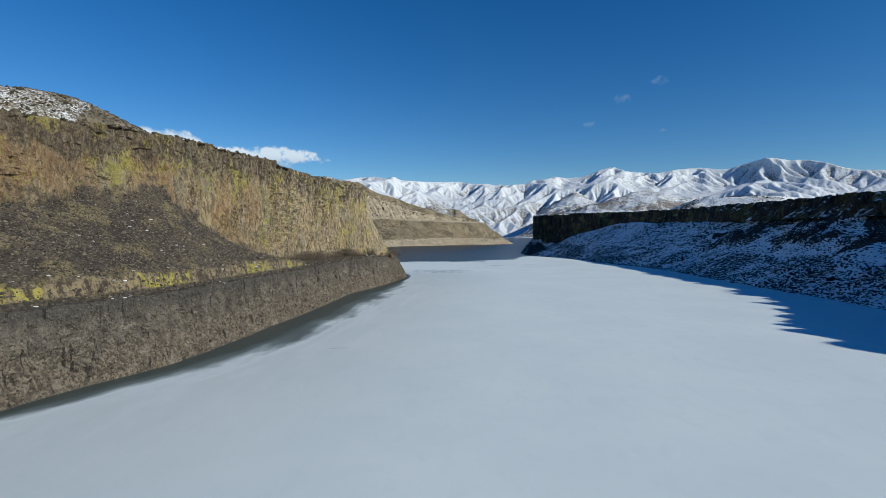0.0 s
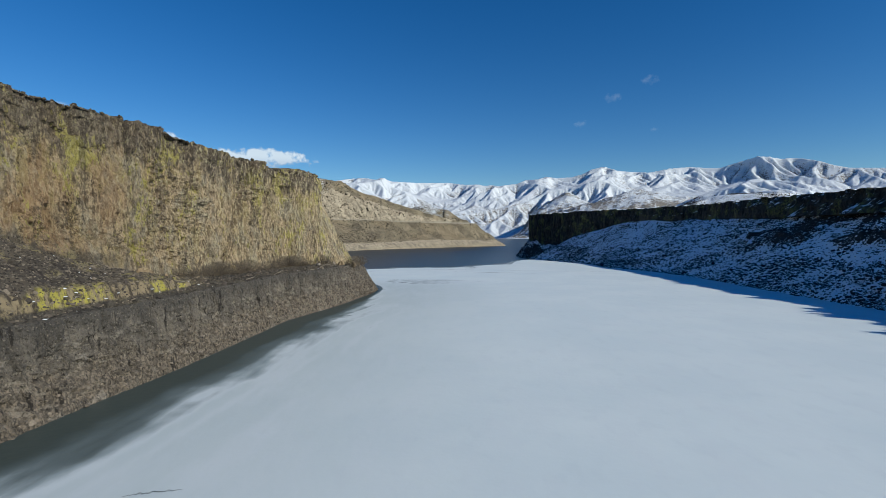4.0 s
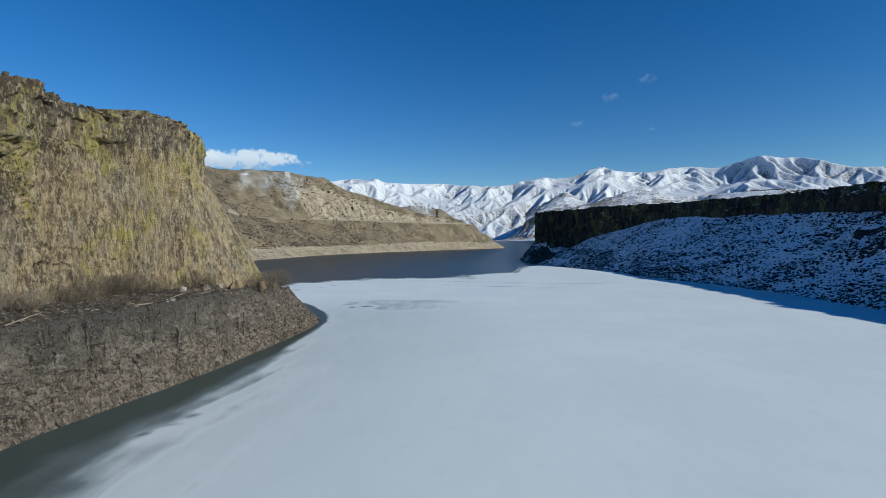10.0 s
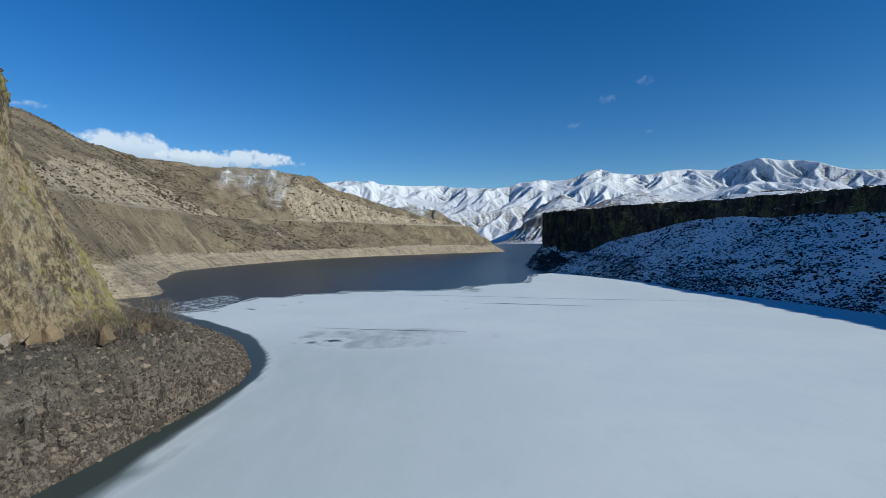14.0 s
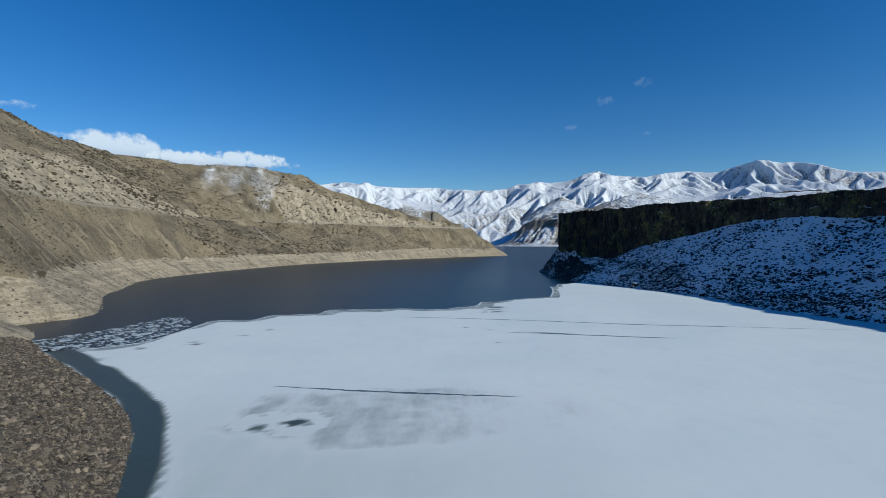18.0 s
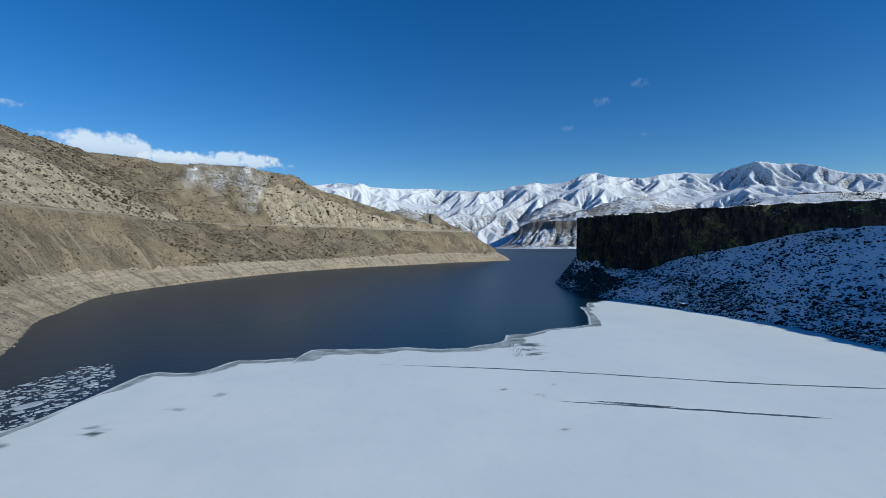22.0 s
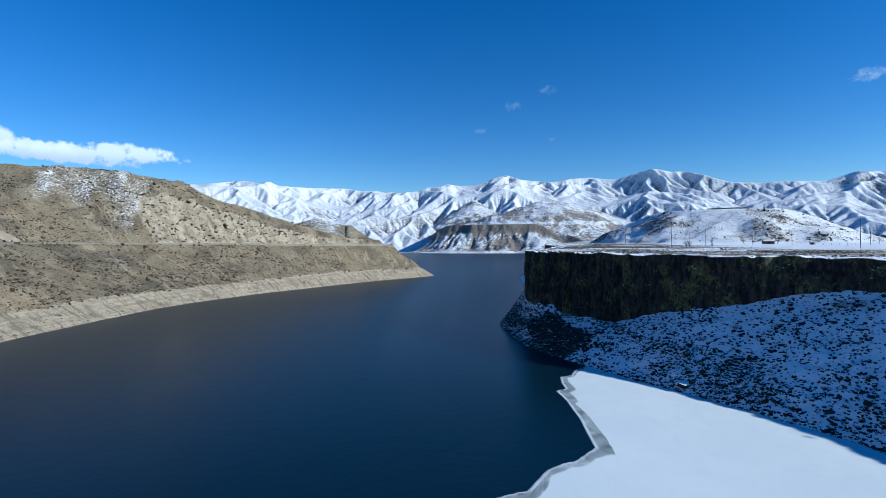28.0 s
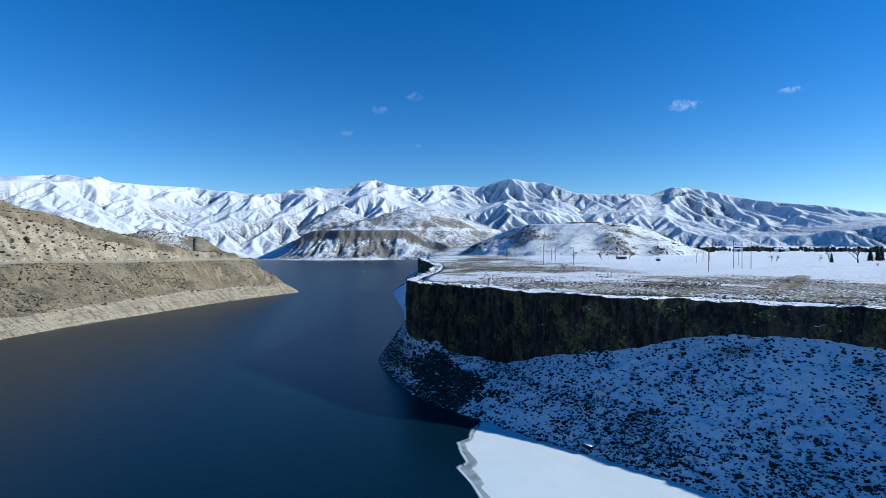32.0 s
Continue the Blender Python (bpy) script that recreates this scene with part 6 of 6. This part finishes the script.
build("shed", shed(10, 6, 3.4), "small brown wooden shed with snow on its roof", "shed", (457, 782, land(457, 782)), turn=-30)
build("hut", shed(3.4, 3, 2.4), "small dark hut beside the track", "shed", (450, 727, land(450, 727)), turn=-40)
M_WHITE = make_plain("white_siding", (0.55, 0.56, 0.57), (0.68, 0.69, 0.70), 1.2)
for k, (x, y, w) in enumerate([(1050, 915, 26), (1120, 900, 16), (985, 960, 14)]):
    pieces = [(a, v, f, M_WHITE if a == "wall" else m) for a, v, f, m in shed(w, 10, 5)]
    build("farm_building", pieces, "low pale farm building across the snowy field", "building", (x, y, land(x, y)), "farm buildings", -35 - 10 * k)

chute = new("drain_chute", mesh_of("drain_chute", *join([tube([(-196, 852.8, land(-196, 852.8) + 0.5), (-183, 836, land(-183, 836) + 0.5), (-169.5, 819.4, land(-169.5, 819.4) + 0.5)], [0.24, 0.24, 0.24], 8)]), M_WHITE))
tagged(chute, "pale drain pipe running down the bank below the road", "pipe")

# far rows of trees below the mountains
n = 520
a, r = np.radians(np.where(rng.rand(n) < 0.6, rng.choice([57, 60.5, 61.5, 66, 70], n) + rng.normal(0, 0.8, n), rng.uniform(53, 74, n))), rng.normal(1250, 60, n)
a[:200], r[:200] = np.radians(rng.normal(55.5, 0.8, 200)), rng.normal(1050, 40, 200)
bx, by = r * np.sin(a), 380 + r * np.cos(a)
bz = ground_height(bx, by)[0]
size = rng.uniform(2.0, 4.5, n)
v, f = lumps_at(np.c_[bx, by, bz + size * 0.8], size, rng, 0.4, 1.3, True)
stuff("far_trees", v, f, M_NEEDLE, "far dark rows of trees along the valley", "trees")
# fence posts by the track
for k in range(9):
    x, y = 436 + 5.5 * k, 735 - 3.2 * k
    build("fence_post", [("post", *join([tube([(0, 0, 0), (0, 0, 1.5)], [0.1, 0.09], 6)]), M_POLE)], "short wooden fence post in the snow", "fence post", (x, y, land(x, y)), "fence posts by the track")


# ---- clouds ----
def make_cloud_material(seed, ragged, dense, soft_to, aspect):
    n = Nodes("cloud_vapour")
    t = n.t
    co = t.nodes.new("ShaderNodeTexCoord").outputs["Object"]
    m = t.nodes.new("ShaderNodeMapping")
    m.inputs["Location"].default_value, m.inputs["Scale"].default_value = (seed * 3.7, seed * 1.3, 0), (aspect, 1.0, 1.0)
    t.links.new(co, m.inputs[0])
    nz = n.noise(0.9, 7, m.outputs[0], 0.55)
    g = t.nodes.new("ShaderNodeSeparateXYZ")
    t.links.new(co, g.inputs[0])
    body = n.math("SUBTRACT", 1.0, n.math("ADD", n.math("POWER", n.math("ABSOLUTE", g.outputs[0]), 2.6), n.math("POWER", n.math("ABSOLUTE", n.math("MULTIPLY", g.outputs[1], 1.15)), 2.0)))
    a = n.step(n.math("ADD", n.math("MULTIPLY", body, 0.80), n.math("MULTIPLY", n.math("SUBTRACT", nz, 0.5), 1.1 * ragged)), 0.18, soft_to)
    # flat sheet emits its own brightness; sunlit top and grey underside are painted in
    glow = t.nodes.new("ShaderNodeEmission")
    n.put(n.mix(n.step(g.outputs[1], -0.7, 0.3), (0.42, 0.49, 0.61), (0.64, 0.695, 0.78)), glow.inputs["Color"])
    clear = t.nodes.new("ShaderNodeBsdfTransparent")
    mix = t.nodes.new("ShaderNodeMixShader")
    n.put(n.math("MULTIPLY", a, dense), mix.inputs[0])
    t.links.new(clear.outputs[0], mix.inputs[1])
    t.links.new(glow.outputs[0], mix.inputs[2])
    t.links.new(mix.outputs[0], t.nodes["Material Output"].inputs["Surface"])
    return n.mat


# bearing, rise, width and height in metres, raggedness
CLOUDS = [(-31.0, .158, 720, 340, 1.7), (-25.8, .147, 560, 200, 1.8), (-20.8, .147, 1150, 240, 1.9), (-35.5, .172, 330, 70, 1.5), (-38.5, .212, 330, 80, 2.4), 
          (21.0, .2648, 170, 120, 2.2), (17.4, .218, 140, 90, 2.2), (25.3, .1965, 80, 55, 2.0), (24.9, .2926, 190, 110, 2.4), (53.6, .250, 280, 130, 2.2),
          (62.6, .2533, 190, 70, 1.8)]
for k, (b, rise_, w, h, ragged) in enumerate(CLOUDS):
    a = math.radians(b)
    c = Vector((4480 * math.sin(a), 300 + 4480 * math.cos(a), 40 + 4480 * rise_))
    me = mesh_of("cloud", [(-1, -1, 0), (1, -1, 0), (1, 1, 0), (-1, 1, 0)], [(0, 1, 2, 3)], make_cloud_material(k, ragged, 0.88 if w > 400 else 0.12 if b > 0 and b < 40 else 0.38, 0.60 if w > 400 else 1.35, w / h))
    ob = new("cloud", me)
    ob.matrix_basis = look(c, (0, 300, 40)) @ Matrix.Rotation(math.pi, 4, "Y") @ Matrix.Diagonal((w / 2, h / 2, 1, 1))
    ob.visible_shadow = False
    tagged(ob, "small white fair-weather cloud low over the hills", "cloud", "clouds", "structure")


# ---- broken ice and beach stones ----
FLOE_RING = np.array([(-62.5, 364), (-62.5, 379), (-62.5, 393), (-67, 401), (-73, 411), (-79, 408), (-81, 397), (-86, 383), (-97, 368), (-90, 356)], dtype=float)
n = 2600
bx, by = rng.uniform(-100, -60, n), rng.uniform(354, 412, n)
inside = np.zeros(n, dtype=bool)
for (ax, ay), (cx, cy) in zip(FLOE_RING, np.roll(FLOE_RING, -1, axis=0)):
    inside ^= ((ay > by) != (cy > by)) & (bx < (cx - ax) * (by - ay) / (cy - ay) + ax)
p = np.c_[bx, by, np.full(n, -0.10)][inside]
v, f = lumps_at(p, np.exp(rng.normal(-0.85, 0.55, len(p))) * 0.7, rng, 0.35, 0.10, True)
M_FLOE = make_plain("broken_ice", (0.22, 0.27, 0.30), (0.56, 0.61, 0.64), 1.5, 0.5)
stuff("ice_floes", v, f, M_FLOE, "broken refrozen ice floes by the shore", "ice")
n = 40000
bx, by = rng.uniform(-200, 160, n), rng.uniform(385, 1075, n)
near_w, kw = nearest(bx, by, west_line)
keep = ~in_lake(bx, by) & (near_w < 19) & (rng.rand(n) < 0.9)
bx, by = bx[keep], by[keep]
bz = ground_height(bx, by)[0]
ok = bz < 16
v, f = lumps_at(np.c_[bx, by, bz][ok], np.exp(rng.normal(-1.0, 0.4, ok.sum())), rng)
M_SHINGLE = make_rock_material("beach_stone", (0.12, 0.10, 0.078), (0.46, 0.40, 0.32))
stuff("beach_stones", v, f, M_SHINGLE, "pale stones strewn over the drawn-down lake bank", "rocks")

# driftwood along the bench under the cliff
M_LOG = make_plain("driftwood", (0.17, 0.14, 0.10), (0.30, 0.26, 0.20), 0.5)
line_b = west_pts[wn1 + 5]
for k, (y, ln, r) in enumerate([(222, 7.0, 0.16), (229, 5.0, 0.13), (214, 6.0, 0.15), (236, 3.6, 0.12), (204, 4.5, 0.13), (188, 5.2, 0.15), (160, 3.8, 0.12)]):
    i = int(np.argmin(np.abs(line_b[:, 1] - y)))
    a, b = Vector(line_b[i]), Vector(line_b[min(i + 12, len(line_b) - 1)])
    way = (b - a).normalized()
    rise_up = Vector((0, 0, 0.3))
    log = new("driftwood_log", mesh_of("driftwood_log", *join([tube([a + rise_up, a + rise_up + way * ln * 0.5 + Vector((0.1, 0.15, 0.03)), a + rise_up + way * ln], [r * 0.7, r * 0.6, r * 0.35], 7)]), M_LOG))
    tagged(log, "bleached driftwood log lying on the rock bench", "log", "driftwood logs")
